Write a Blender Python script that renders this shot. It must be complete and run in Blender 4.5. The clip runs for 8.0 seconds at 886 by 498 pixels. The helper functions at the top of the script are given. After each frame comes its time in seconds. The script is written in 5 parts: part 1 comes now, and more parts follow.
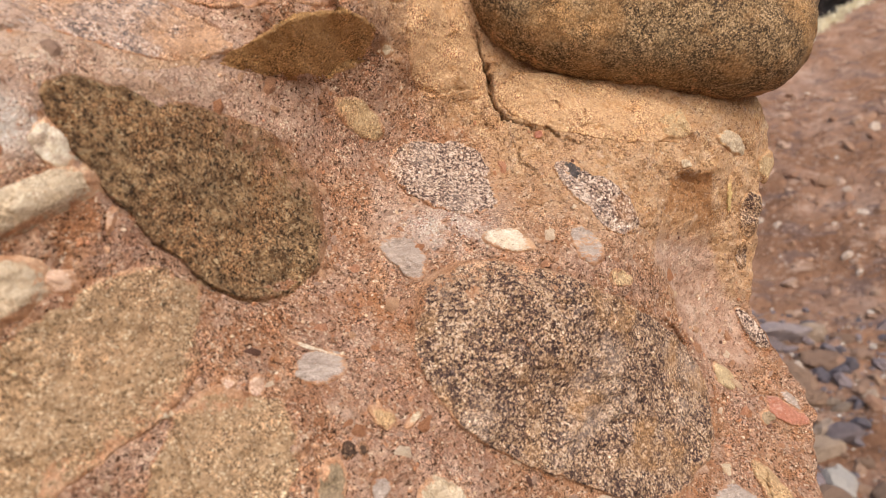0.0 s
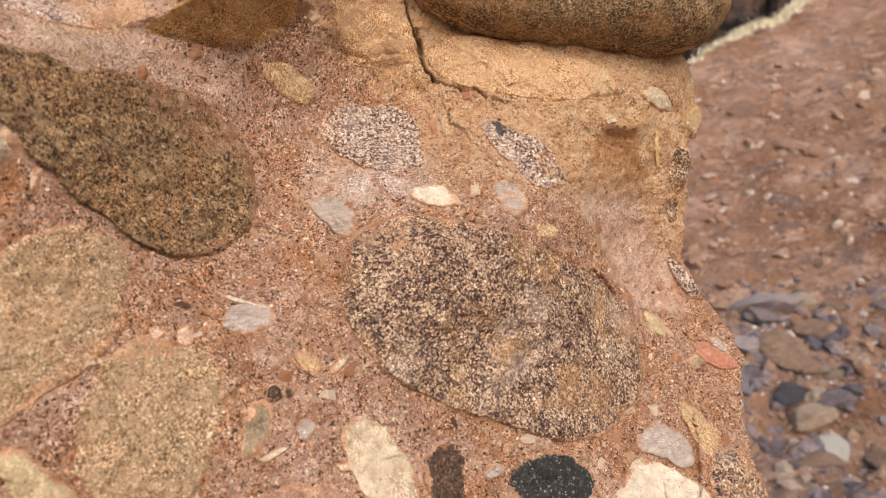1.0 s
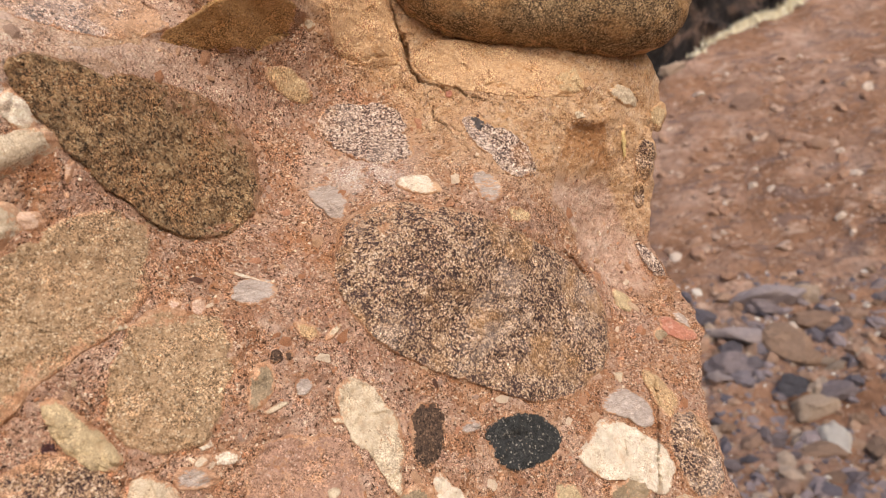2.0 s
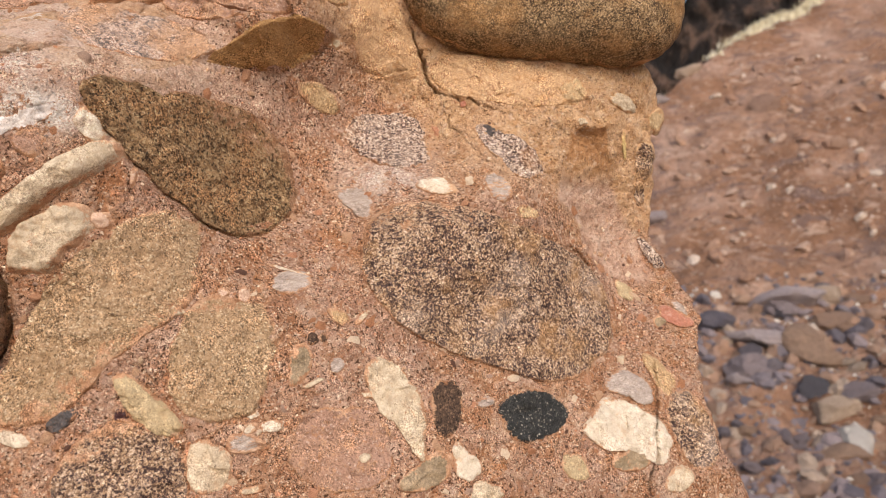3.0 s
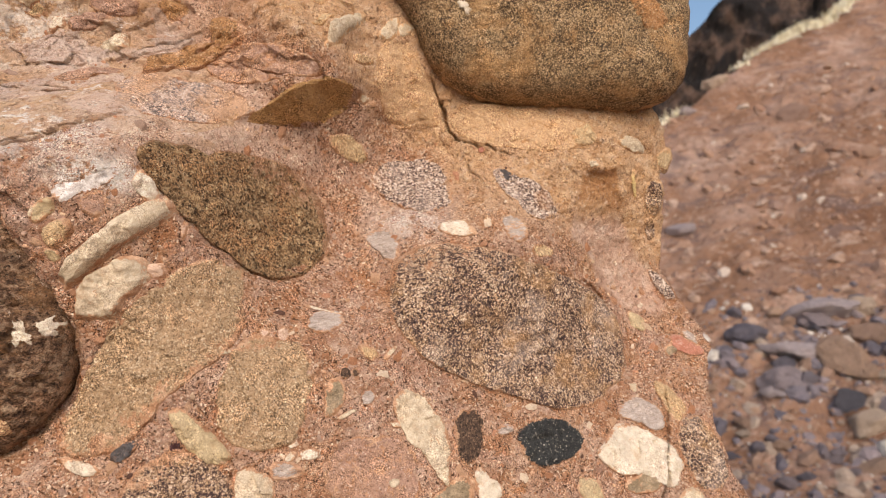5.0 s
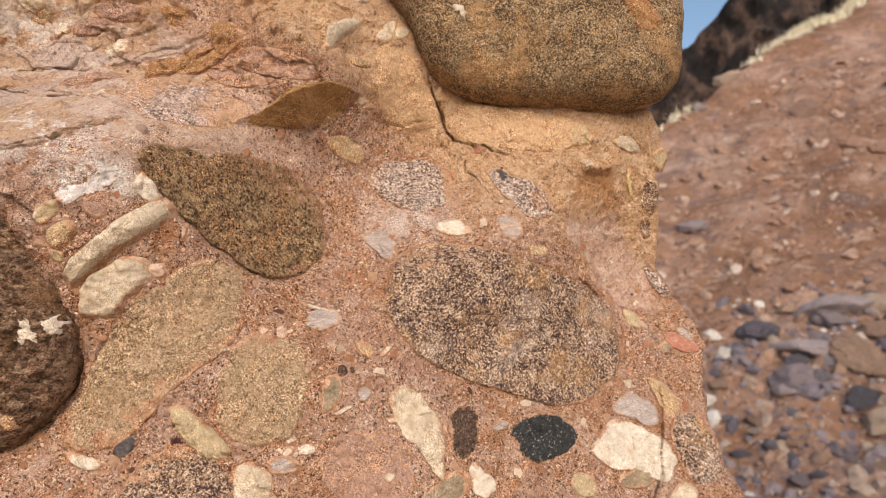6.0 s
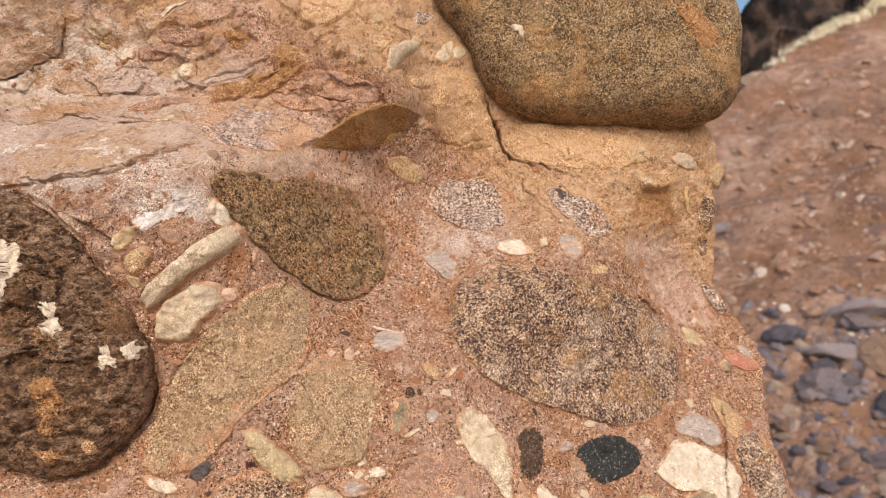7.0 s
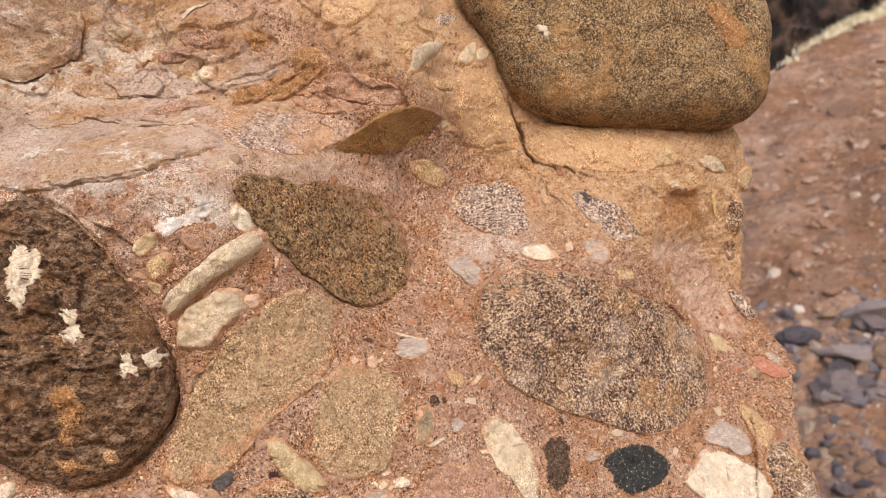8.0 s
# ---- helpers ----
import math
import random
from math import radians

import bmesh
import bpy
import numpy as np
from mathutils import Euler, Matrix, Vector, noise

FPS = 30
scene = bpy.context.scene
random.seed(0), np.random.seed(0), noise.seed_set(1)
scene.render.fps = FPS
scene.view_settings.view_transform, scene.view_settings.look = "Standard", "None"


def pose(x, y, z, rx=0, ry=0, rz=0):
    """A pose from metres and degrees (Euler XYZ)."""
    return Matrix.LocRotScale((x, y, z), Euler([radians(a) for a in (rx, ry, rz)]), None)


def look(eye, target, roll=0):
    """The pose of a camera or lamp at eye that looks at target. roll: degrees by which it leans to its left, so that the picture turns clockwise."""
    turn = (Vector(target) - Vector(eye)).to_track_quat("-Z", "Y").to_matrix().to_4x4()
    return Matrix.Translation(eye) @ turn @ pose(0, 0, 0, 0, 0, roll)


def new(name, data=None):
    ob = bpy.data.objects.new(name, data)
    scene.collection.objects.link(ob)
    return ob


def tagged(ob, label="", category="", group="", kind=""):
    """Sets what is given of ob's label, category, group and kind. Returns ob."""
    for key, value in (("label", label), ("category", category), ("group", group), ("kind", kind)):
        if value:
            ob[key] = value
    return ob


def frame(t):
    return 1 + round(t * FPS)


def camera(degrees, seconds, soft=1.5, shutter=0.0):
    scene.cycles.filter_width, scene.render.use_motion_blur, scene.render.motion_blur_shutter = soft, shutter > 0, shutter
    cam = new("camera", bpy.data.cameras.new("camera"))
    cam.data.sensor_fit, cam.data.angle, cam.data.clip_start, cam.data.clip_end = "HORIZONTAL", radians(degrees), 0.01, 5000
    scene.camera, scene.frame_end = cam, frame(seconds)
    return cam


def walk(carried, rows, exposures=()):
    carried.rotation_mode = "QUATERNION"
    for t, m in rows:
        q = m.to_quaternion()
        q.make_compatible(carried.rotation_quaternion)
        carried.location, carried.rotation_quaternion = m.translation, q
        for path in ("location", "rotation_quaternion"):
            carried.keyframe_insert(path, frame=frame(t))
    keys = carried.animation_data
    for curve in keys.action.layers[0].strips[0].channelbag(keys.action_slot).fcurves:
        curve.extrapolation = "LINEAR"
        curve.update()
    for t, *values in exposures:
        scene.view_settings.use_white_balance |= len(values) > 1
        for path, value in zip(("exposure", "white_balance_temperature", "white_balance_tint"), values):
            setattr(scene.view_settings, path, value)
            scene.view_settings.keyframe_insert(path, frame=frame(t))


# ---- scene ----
cam = camera(61.2, 8.0, soft=0.7)
cam.data.dof.use_dof = True
cam.data.dof.focus_distance = 0.96
cam.data.dof.aperture_fstop = 6.0
PATH = [
    (0, (-0.001, 0.019, 1.491), (-0.001, 2.012, 1.661), -0.4),
    (0.5, (0.052, -0.002, 1.474), (0.066, 1.993, 1.616), -1.6),
    (1, (0.07, -0.013, 1.459), (0.08, 1.983, 1.581), -2.1),
    (1.5, (0.078, -0.045, 1.444), (0.08, 1.951, 1.557), -2.2),
    (1.7, (0.084, -0.067, 1.44), (0.086, 1.93, 1.547), -2.3),
    (2.8, (0.116, -0.202, 1.431), (0.075, 1.794, 1.552), -2.8),
    (3, (0.097, -0.208, 1.418), (0.046, 1.788, 1.543), -2.9),
    (3.5, (0.112, -0.26, 1.439), (0.037, 1.733, 1.579), -3.2),
    (4, (0.106, -0.285, 1.44), (0.007, 1.707, 1.588), -3.4),
    (4.5, (0.113, -0.283, 1.446), (-0.003, 1.708, 1.6), -3.4),
    (4.7, (0.104, -0.284, 1.445), (-0.013, 1.706, 1.613), -3.5),
    (5.8, (0.144, -0.309, 1.449), (-0.004, 1.679, 1.615), -3.7),
    (6, (0.135, -0.309, 1.445), (-0.019, 1.678, 1.609), -3.7),
    (6.5, (0.109, -0.312, 1.455), (-0.069, 1.672, 1.623), -3.9),
    (7, (0.075, -0.319, 1.473), (-0.128, 1.663, 1.65), -3.9),
    (7.5, (0.075, -0.303, 1.48), (-0.142, 1.677, 1.657), -3.8),
    (8, (0.055, -0.303, 1.483), (-0.176, 1.676, 1.662), -3.8),
]
EXPOSURES = [(0.0, 0.14), (3.5, 0.11), (6.0, 0.10), (8.0, 0.13)]
walk(cam, [(t, look(eye, target, roll)) for t, eye, target, roll in PATH], EXPOSURES)

# ---- sky and sun: open shade, light falling softly from the open sky behind the eye ----
world = bpy.data.worlds.new("sky")
scene.world = world
world.use_nodes = True
wn, wl = world.node_tree.nodes, world.node_tree.links
sky = wn.new("ShaderNodeTexSky")
sky.sky_type = "NISHITA"
sky.sun_disc = False
sky.sun_elevation, sky.sun_rotation = radians(25), radians(168)
wl.new(sky.outputs[0], wn["Background"].inputs[0])
wn["Background"].inputs[1].default_value = 0.135
lamp = bpy.data.lights.new("sun", "SUN")
lamp.energy, lamp.angle, lamp.color = 3.45, radians(42), (1.0, 0.85, 0.73)
sun = new("sun", lamp)
sun.matrix_world = look((1.3, -7.0, 6.4), (0, 0.8, 1.5))


# ---- noise on arrays ----
def grain(x, y, seed=0):
    """Smooth value noise, -1 to 1."""
    xi, yi = np.floor(x).astype(np.int64), np.floor(y).astype(np.int64)
    fx, fy = x - xi, y - yi
    fx, fy = fx * fx * fx * (fx * (6 * fx - 15) + 10), fy * fy * fy * (fy * (6 * fy - 15) + 10)

    def corner(a, b):
        h = (a * 374761393 + b * 668265263 + seed * 974711) & 0xFFFFFFFF
        h = ((h ^ (h >> 13)) * 1274126177) & 0xFFFFFFFF
        h = ((h ^ (h >> 16)) * 2246822519) & 0xFFFFFFFF
        return ((h ^ (h >> 15)) & 0xFFFF) / 32767.5 - 1

    low = corner(xi, yi) * (1 - fx) + corner(xi + 1, yi) * fx
    high = corner(xi, yi + 1) * (1 - fx) + corner(xi + 1, yi + 1) * fx
    return low * (1 - fy) + high * fy


def rough(x, y, size, octaves=4, gain=0.5, seed=0):
    total, weight = np.zeros(np.broadcast(x, y).shape), 1.0
    for k in range(octaves):
        s = size / 2 ** k
        a = 0.6 + 1.1 * k
        total = total + weight * grain((x * math.cos(a) - y * math.sin(a)) / s, (x * math.sin(a) + y * math.cos(a)) / s, seed + k)
        weight *= gain
    return total


def facets(x, y, size, seed=0):
    """Broken facets: each cell a little plane of its own tilt, in units of the cell's size."""
    u, v = x / size, y / size
    best, out = np.full(np.broadcast(u, v).shape, 99.0), np.zeros(np.broadcast(u, v).shape)
    iu, iv = np.floor(u), np.floor(v)
    for a in (-1, 0, 1):
        for c in (-1, 0, 1):
            cu, cv = iu + a, iv + c
            pu, pv = cu + 0.5 + 0.48 * grain(cu, cv, seed), cv + 0.5 + 0.48 * grain(cu, cv, seed + 1)
            d = (u - pu) ** 2 + (v - pv) ** 2
            h = (u - pu) * grain(cu, cv, seed + 2) + (v - pv) * grain(cu, cv, seed + 3) + 0.5 * grain(cu, cv, seed + 4)
            out = np.where(d < best, h, out)
            best = np.minimum(best, d)
    return out


def ease(t):
    t = np.clip(t, 0, 1)
    return t * t * (3 - 2 * t)


# ---- materials ----
def nodes(name, roughness=0.85):
    m = bpy.data.materials.new(name)
    m.use_nodes = True
    t = m.node_tree
    b = t.nodes["Principled BSDF"]
    b.inputs["Roughness"].default_value = roughness
    b.inputs["Specular IOR Level"].default_value = 0.3
    return m, t, b


def add(t, kind, **values):
    n = t.nodes.new(kind)
    for key, v in values.items():
        n.inputs[key.replace("_", " ")].default_value = v
    return n


def where(t, stretch=None, warp=0.0, warp_scale=60.0, turn=0.0):
    """World-size coordinates, slightly warped so that cells look broken."""
    out = t.nodes.new("ShaderNodeTexCoord").outputs["Object"]
    if stretch:
        mp = t.nodes.new("ShaderNodeMapping")
        mp.inputs["Scale"].default_value = stretch
        mp.inputs["Rotation"].default_value = (0, radians(turn), 0)
        t.links.new(out, mp.inputs[0])
        out = mp.outputs[0]
    if warp:
        n = add(t, "ShaderNodeTexNoise", Scale=warp_scale, Detail=3.0)
        t.links.new(out, n.inputs["Vector"])
        v = t.nodes.new("ShaderNodeVectorMath")
        v.operation = "MULTIPLY_ADD"
        t.links.new(n.outputs["Color"], v.inputs[0])
        v.inputs[1].default_value = (warp, warp, warp)
        t.links.new(out, v.inputs[2])
        out = v.outputs[0]
    return out


def speck(t, co, scale, detail=4.0, rough_=0.65):
    n = add(t, "ShaderNodeTexNoise", Scale=scale, Detail=detail, Roughness=rough_)
    t.links.new(co, n.inputs["Vector"])
    return n.outputs["Fac"]


def cells(t, co, scale, colour=False):
    n = add(t, "ShaderNodeTexVoronoi", Scale=scale)
    t.links.new(co, n.inputs["Vector"])
    if not colour:
        return n.outputs["Distance"]
    sep = t.nodes.new("ShaderNodeSeparateColor")
    t.links.new(n.outputs["Color"], sep.inputs[0])
    return sep.outputs[0]


def ramp(t, fac, stops, step=False):
    r = t.nodes.new("ShaderNodeValToRGB")
    if step:
        r.color_ramp.interpolation = "CONSTANT"
    e = r.color_ramp.elements
    while len(e) < len(stops):
        e.new(0.5)
    for el, (p, c) in zip(e, stops):
        el.position, el.color = p, (*c, 1)
    t.links.new(fac, r.inputs[0])
    return r.outputs[0]


def band(t, fac, low, high):
    n = t.nodes.new("ShaderNodeMapRange")
    n.inputs["From Min"].default_value, n.inputs["From Max"].default_value = low, high
    t.links.new(fac, n.inputs["Value"])
    return n.outputs[0]


def mixed(t, fac, a, b, blend="MIX"):
    n = t.nodes.new("ShaderNodeMix")
    n.data_type, n.blend_type = "RGBA", blend
    for socket, v in ((n.inputs[0], fac), (n.inputs[6], a), (n.inputs[7], b)):
        if isinstance(v, (int, float)):
            socket.default_value = v
        elif isinstance(v, tuple):
            socket.default_value = (*v, 1)
        else:
            t.links.new(v, socket)
    return n.outputs[2]


def times(t, a, b):
    n = t.nodes.new("ShaderNodeMath")
    n.operation = "MULTIPLY"
    for socket, v in zip(n.inputs, (a, b)):
        if isinstance(v, (int, float)):
            socket.default_value = v
        else:
            t.links.new(v, socket)
    return n.outputs[0]


def relief(t, b, *layers):
    """Fine bump from pairs of height and metres."""
    last = None
    for fac, metres in layers:
        n = t.nodes.new("ShaderNodeBump")
        n.inputs["Strength"].default_value = 1.0
        n.inputs["Distance"].default_value = metres
        t.links.new(fac, n.inputs["Height"])
        if last:
            t.links.new(last, n.inputs["Normal"])
        last = n.outputs[0]
    t.links.new(last, b.inputs["Normal"])


def zone(t, name):
    n = t.nodes.new("ShaderNodeAttribute")
    n.attribute_name = name
    return n.outputs["Fac"]


def dots(t, co, scale, share, size=0.32):
    """Scattered small ragged spots: pores or grains."""
    edge = 0.74 - 0.42 * share
    return band(t, speck(t, co, scale * 0.9, 2.5, 0.6), edge, edge + 0.035)


def sharp(t, co, col, fine=0.55, mid=0.4, scale=520.0, calm=None):
    """Crisp grain that comes and goes: single sand grains, pale and dark, and a coarser mottle."""
    come = total(t, times(t, band(t, speck(t, co, 24, 5, 0.7), 0.42, 0.60), 1.0), 0.3)
    if calm is not None:
        come = times(t, come, calm)
    col = mixed(t, times(t, come, mid), col, ramp(t, speck(t, co, scale * 0.27, 5, 0.7), [(0.38, (0.18, 0.17, 0.16)), (0.62, (0.80, 0.80, 0.80))]), "OVERLAY")
    return mixed(t, times(t, come, fine), col, ramp(t, speck(t, co, scale, 3, 0.65), [(0.39, (0.06, 0.055, 0.05)), (0.47, (0.45, 0.45, 0.45)), (0.53, (0.55, 0.55, 0.55)), (0.61, (0.95, 0.95, 0.95))]), "OVERLAY")


def total(t, *terms):
    """Sum of sockets and numbers."""
    last = terms[0]
    for v in terms[1:]:
        n = t.nodes.new("ShaderNodeMath")
        n.operation = "ADD"
        for socket, w in zip(n.inputs, (last, v)):
            if isinstance(w, (int, float)):
                socket.default_value = w
            else:
                t.links.new(w, socket)
        last = n.outputs[0]
    return last


def cement(t, co, col):
    """The sandy cement that laps over a stone's rim and clings to it in films."""
    tone = speck(t, co, 60, 5, 0.7)
    red = ramp(t, tone, [(0.34, (0.30, 0.135, 0.065)), (0.5, (0.46, 0.255, 0.145)), (0.66, (0.60, 0.395, 0.26))])
    tan = ramp(t, tone, [(0.34, (0.43, 0.225, 0.095)), (0.5, (0.57, 0.345, 0.18)), (0.66, (0.67, 0.46, 0.28))])
    coat = mixed(t, zone(t, "tan"), red, tan)
    worn = total(t, zone(t, "lap"), zone(t, "veil"), times(t, total(t, speck(t, co, 45, 7, 0.75), -0.5), 4.2), times(t, total(t, speck(t, co, 260, 3, 0.7), -0.5), 1.6))
    return mixed(t, times(t, band(t, worn, 0.66, 0.90), 0.92), col, coat)


def matrix_material():
    m, t, b = nodes("cemented_sand", 0.9)
    co = where(t, warp=0.004, warp_scale=90)
    big, mid, fine = speck(t, co, 9, 5), speck(t, co, 45, 6, 0.7), speck(t, co, 420, 4, 0.75)
    col = ramp(t, mid, [(0.30, (0.25, 0.105, 0.05)), (0.44, (0.375, 0.185, 0.095)), (0.55, (0.46, 0.262, 0.153)), (0.70, (0.58, 0.385, 0.262))])
    col = mixed(t, times(t, band(t, big, 0.47, 0.58), 0.75), col, ramp(t, mid, [(0.32, (0.30, 0.16, 0.11)), (0.66, (0.50, 0.335, 0.26))]))
    col = mixed(t, times(t, band(t, speck(t, co, 17, 6, 0.7), 0.55, 0.62), 0.7), col, (0.43, 0.185, 0.075))
    clast = cells(t, where(t, None, 0.03, 40), 34, True)
    col = mixed(t, times(t, band(t, clast, 0.70, 0.72), 0.4), col, (0.46, 0.315, 0.25))
    col = mixed(t, times(t, band(t, clast, 0.16, 0.14), 0.45), col, (0.33, 0.15, 0.075))
    col = mixed(t, times(t, band(t, speck(t, co, 13, 8, 0.72), 0.545, 0.60), 0.6), col, ramp(t, mid, [(0.35, (0.50, 0.33, 0.24)), (0.65, (0.68, 0.52, 0.42))]))
    tan = ramp(t, mid, [(0.30, (0.47, 0.25, 0.11)), (0.5, (0.60, 0.375, 0.205)), (0.70, (0.71, 0.50, 0.32))])
    tan = mixed(t, times(t, band(t, big, 0.50, 0.60), 0.6), tan, (0.60, 0.385, 0.235))
    col = mixed(t, zone(t, "tan"), col, tan)
    pink = ramp(t, mid, [(0.3, (0.44, 0.26, 0.18)), (0.5, (0.58, 0.38, 0.28)), (0.7, (0.68, 0.51, 0.41))])
    col = mixed(t, zone(t, "pink"), col, pink)
    flow = where(t, (1, 1, 2.2), 0.05, 9, 17)
    shard = cells(t, where(t, (1, 1, 1.9), 0.06, 16, 20), 11, True)
    beds = ramp(t, speck(t, flow, 8.5, 7, 0.62), [(0.30, (0.40, 0.20, 0.085)), (0.40, (0.56, 0.34, 0.18)), (0.48, (0.53, 0.36, 0.26)), (0.57, (0.62, 0.445, 0.35)), (0.64, (0.59, 0.375, 0.22)), (0.74, (0.72, 0.58, 0.48))])
    beds = mixed(t, 0.55, beds, ramp(t, shard, [(0.0, (0.56, 0.335, 0.165)), (0.22, (0.63, 0.44, 0.34)), (0.42, (0.50, 0.29, 0.15)), (0.58, (0.53, 0.395, 0.34)), (0.76, (0.61, 0.395, 0.235)), (0.90, (0.68, 0.53, 0.44))], True))
    beds = mixed(t, times(t, band(t, mid, 0.43, 0.34), 0.6), beds, (0.34, 0.17, 0.085))
    beds = mixed(t, times(t, band(t, speck(t, flow, 17, 9, 0.76), 0.60, 0.625), 0.95), beds, (0.84, 0.77, 0.71))
    col = mixed(t, zone(t, "bed"), col, beds)
    # ochre tone; in the scoop it also darkens the colour for shade under the brow
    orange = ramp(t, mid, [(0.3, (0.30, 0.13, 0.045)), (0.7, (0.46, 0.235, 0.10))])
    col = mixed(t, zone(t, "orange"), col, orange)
    dusty = speck(t, co, 70, 7, 0.75)
    col = mixed(t, times(t, band(t, dusty, 0.54, 0.64), 0.55), col, (0.66, 0.50, 0.38))
    col = mixed(t, times(t, band(t, dusty, 0.45, 0.37), 0.55), col, (0.25, 0.105, 0.045))
    calm = total(t, 1.0, times(t, zone(t, "bed"), -0.6), times(t, zone(t, "smooth"), -0.55))
    grit = cells(t, co, 420, True)
    gritty = times(t, band(t, speck(t, co, 25, 4), 0.38, 0.6), zone(t, "grit"))
    chips = ramp(t, grit, [(0.0, (0.11, 0.045, 0.02)), (0.14, (0.30, 0.13, 0.065)), (0.4, (0.45, 0.24, 0.14)), (0.70, (0.56, 0.36, 0.24)), (0.92, (0.72, 0.57, 0.43))], True)
    col = mixed(t, times(t, gritty, 0.55), col, chips)
    col = mixed(t, times(t, dots(t, co, 230, 0.26, 0.34), times(t, calm, 0.85)), col, (0.70, 0.55, 0.41))
    pit = dots(t, co, 280, 0.34, 0.30)
    col = mixed(t, times(t, pit, times(t, calm, 0.9)), col, (0.085, 0.036, 0.016))
    col = mixed(t, band(t, fine, 0.64, 0.70), col, (0.70, 0.56, 0.43))
    col = mixed(t, band(t, fine, 0.36, 0.31), col, (0.11, 0.05, 0.025))
    crust = times(t, zone(t, "white"), band(t, speck(t, co, 38, 8, 0.74), 0.43, 0.50))
    col = mixed(t, crust, col, (0.82, 0.76, 0.70))
    col = sharp(t, co, col, 0.66, 0.30, 600, calm)
    t.links.new(col, b.inputs["Base Color"])
    relief(t, b, (total(t, mid, times(t, pit, -0.25)), 0.007), (cells(t, co, 330), 0.0016), (fine, 0.0022))
    return m


def granite(name, stops, scale, rust=(0.42, 0.21, 0.09), rust_from=0.54, much=0.5, pale=(0.62, 0.50, 0.42)):
    m, t, b = nodes(name, 0.75)
    co = where(t, warp=0.004, warp_scale=300)
    a, ragged = cells(t, co, scale, True), speck(t, co, scale * 0.8, 6, 0.8)
    crystal = total(t, times(t, a, 0.42), times(t, ragged, 1.9), -0.66, times(t, total(t, speck(t, co, 42, 6, 0.72), -0.5), 0.7))
    col = ramp(t, crystal, stops, True)
    patch = speck(t, co, 14, 6, 0.65)
    col = mixed(t, times(t, band(t, patch, rust_from, rust_from + 0.12), much), col, rust)
    col = mixed(t, times(t, band(t, speck(t, co, 9, 7, 0.75), 0.53, 0.62), 0.28), col, pale)
    col = mixed(t, times(t, dots(t, co, 260, 0.25, 0.34), 0.7), col, stops[0][1])
    col = cement(t, co, col)
    col = sharp(t, co, col, 0.75, 0.38, 640)
    t.links.new(col, b.inputs["Base Color"])
    relief(t, b, (speck(t, co, 55, 6, 0.65), 0.0028), (a, 0.0014), (speck(t, co, 500, 3), 0.0015))
    return m


def sandy(name, dark, light, patch, scale=230.0, grit=(0.62, 0.52, 0.36), pits=(0.1, 0.06, 0.03), much=0.5, bump=0.003, harsh=0.0):
    """A grainy stone: two tones, a patch colour, pale grains and pits."""
    m, t, b = nodes(name, 0.85)
    co = where(t, warp=0.004, warp_scale=150)
    col = ramp(t, speck(t, co, 90, 7, 0.78), [(0.32 + 0.2 * harsh, dark), (0.68 - 0.2 * harsh, light)])
    col = mixed(t, times(t, band(t, speck(t, co, 12, 6, 0.65), 0.46, 0.64), 0.85), col, patch)
    g = cells(t, co, scale * 1.7, True)
    col = mixed(t, times(t, band(t, g, 1.0 - 0.35 * much, 1.0), 0.75), col, grit)
    col = mixed(t, times(t, band(t, g, 0.32 * much, 0.0), 0.75), col, pits)
    col = mixed(t, times(t, dots(t, co, 230, 0.45 * much, 0.34), 0.85), col, pits)
    col = mixed(t, times(t, dots(t, co, 190, 0.3 * much, 0.34), 0.7), col, grit)
    col = cement(t, co, col)
    col = sharp(t, co, col, 0.7, 0.3, 560)
    t.links.new(col, b.inputs["Base Color"])
    relief(t, b, (speck(t, co, 80, 7, 0.72), bump), (g, 0.0014), (speck(t, co, 420, 3), 0.0016))
    return m


def smooth_stone(name, dark, light, stain, scale=40.0, roughness=0.6, stretch=None):
    """A fine dense pebble with clouding and a stain along its skin."""
    m, t, b = nodes(name, roughness)
    co = where(t, stretch, 0.01, 40)
    col = ramp(t, speck(t, co, scale, 6, 0.6), [(0.3, dark), (0.7, light)])
    col = mixed(t, times(t, band(t, speck(t, co, 55, 6, 0.7), 0.54, 0.68), 0.6), col, stain)
    col = mixed(t, times(t, band(t, speck(t, co, 420, 4, 0.7), 0.58, 0.68), 0.6), col, stain)
    col = mixed(t, times(t, dots(t, co, 170, 0.12, 0.3), 0.7), col, stain)
    col = mixed(t, times(t, dots(t, co, 300, 0.14), 0.8), col, (0.14, 0.085, 0.05))
    col = cement(t, co, col)
    col = sharp(t, co, col, 0.34, 0.34, 560)
    t.links.new(col, b.inputs["Base Color"])
    relief(t, b, (speck(t, co, 90, 6, 0.65), 0.0014), (speck(t, co, 500, 3), 0.0009))
    return m


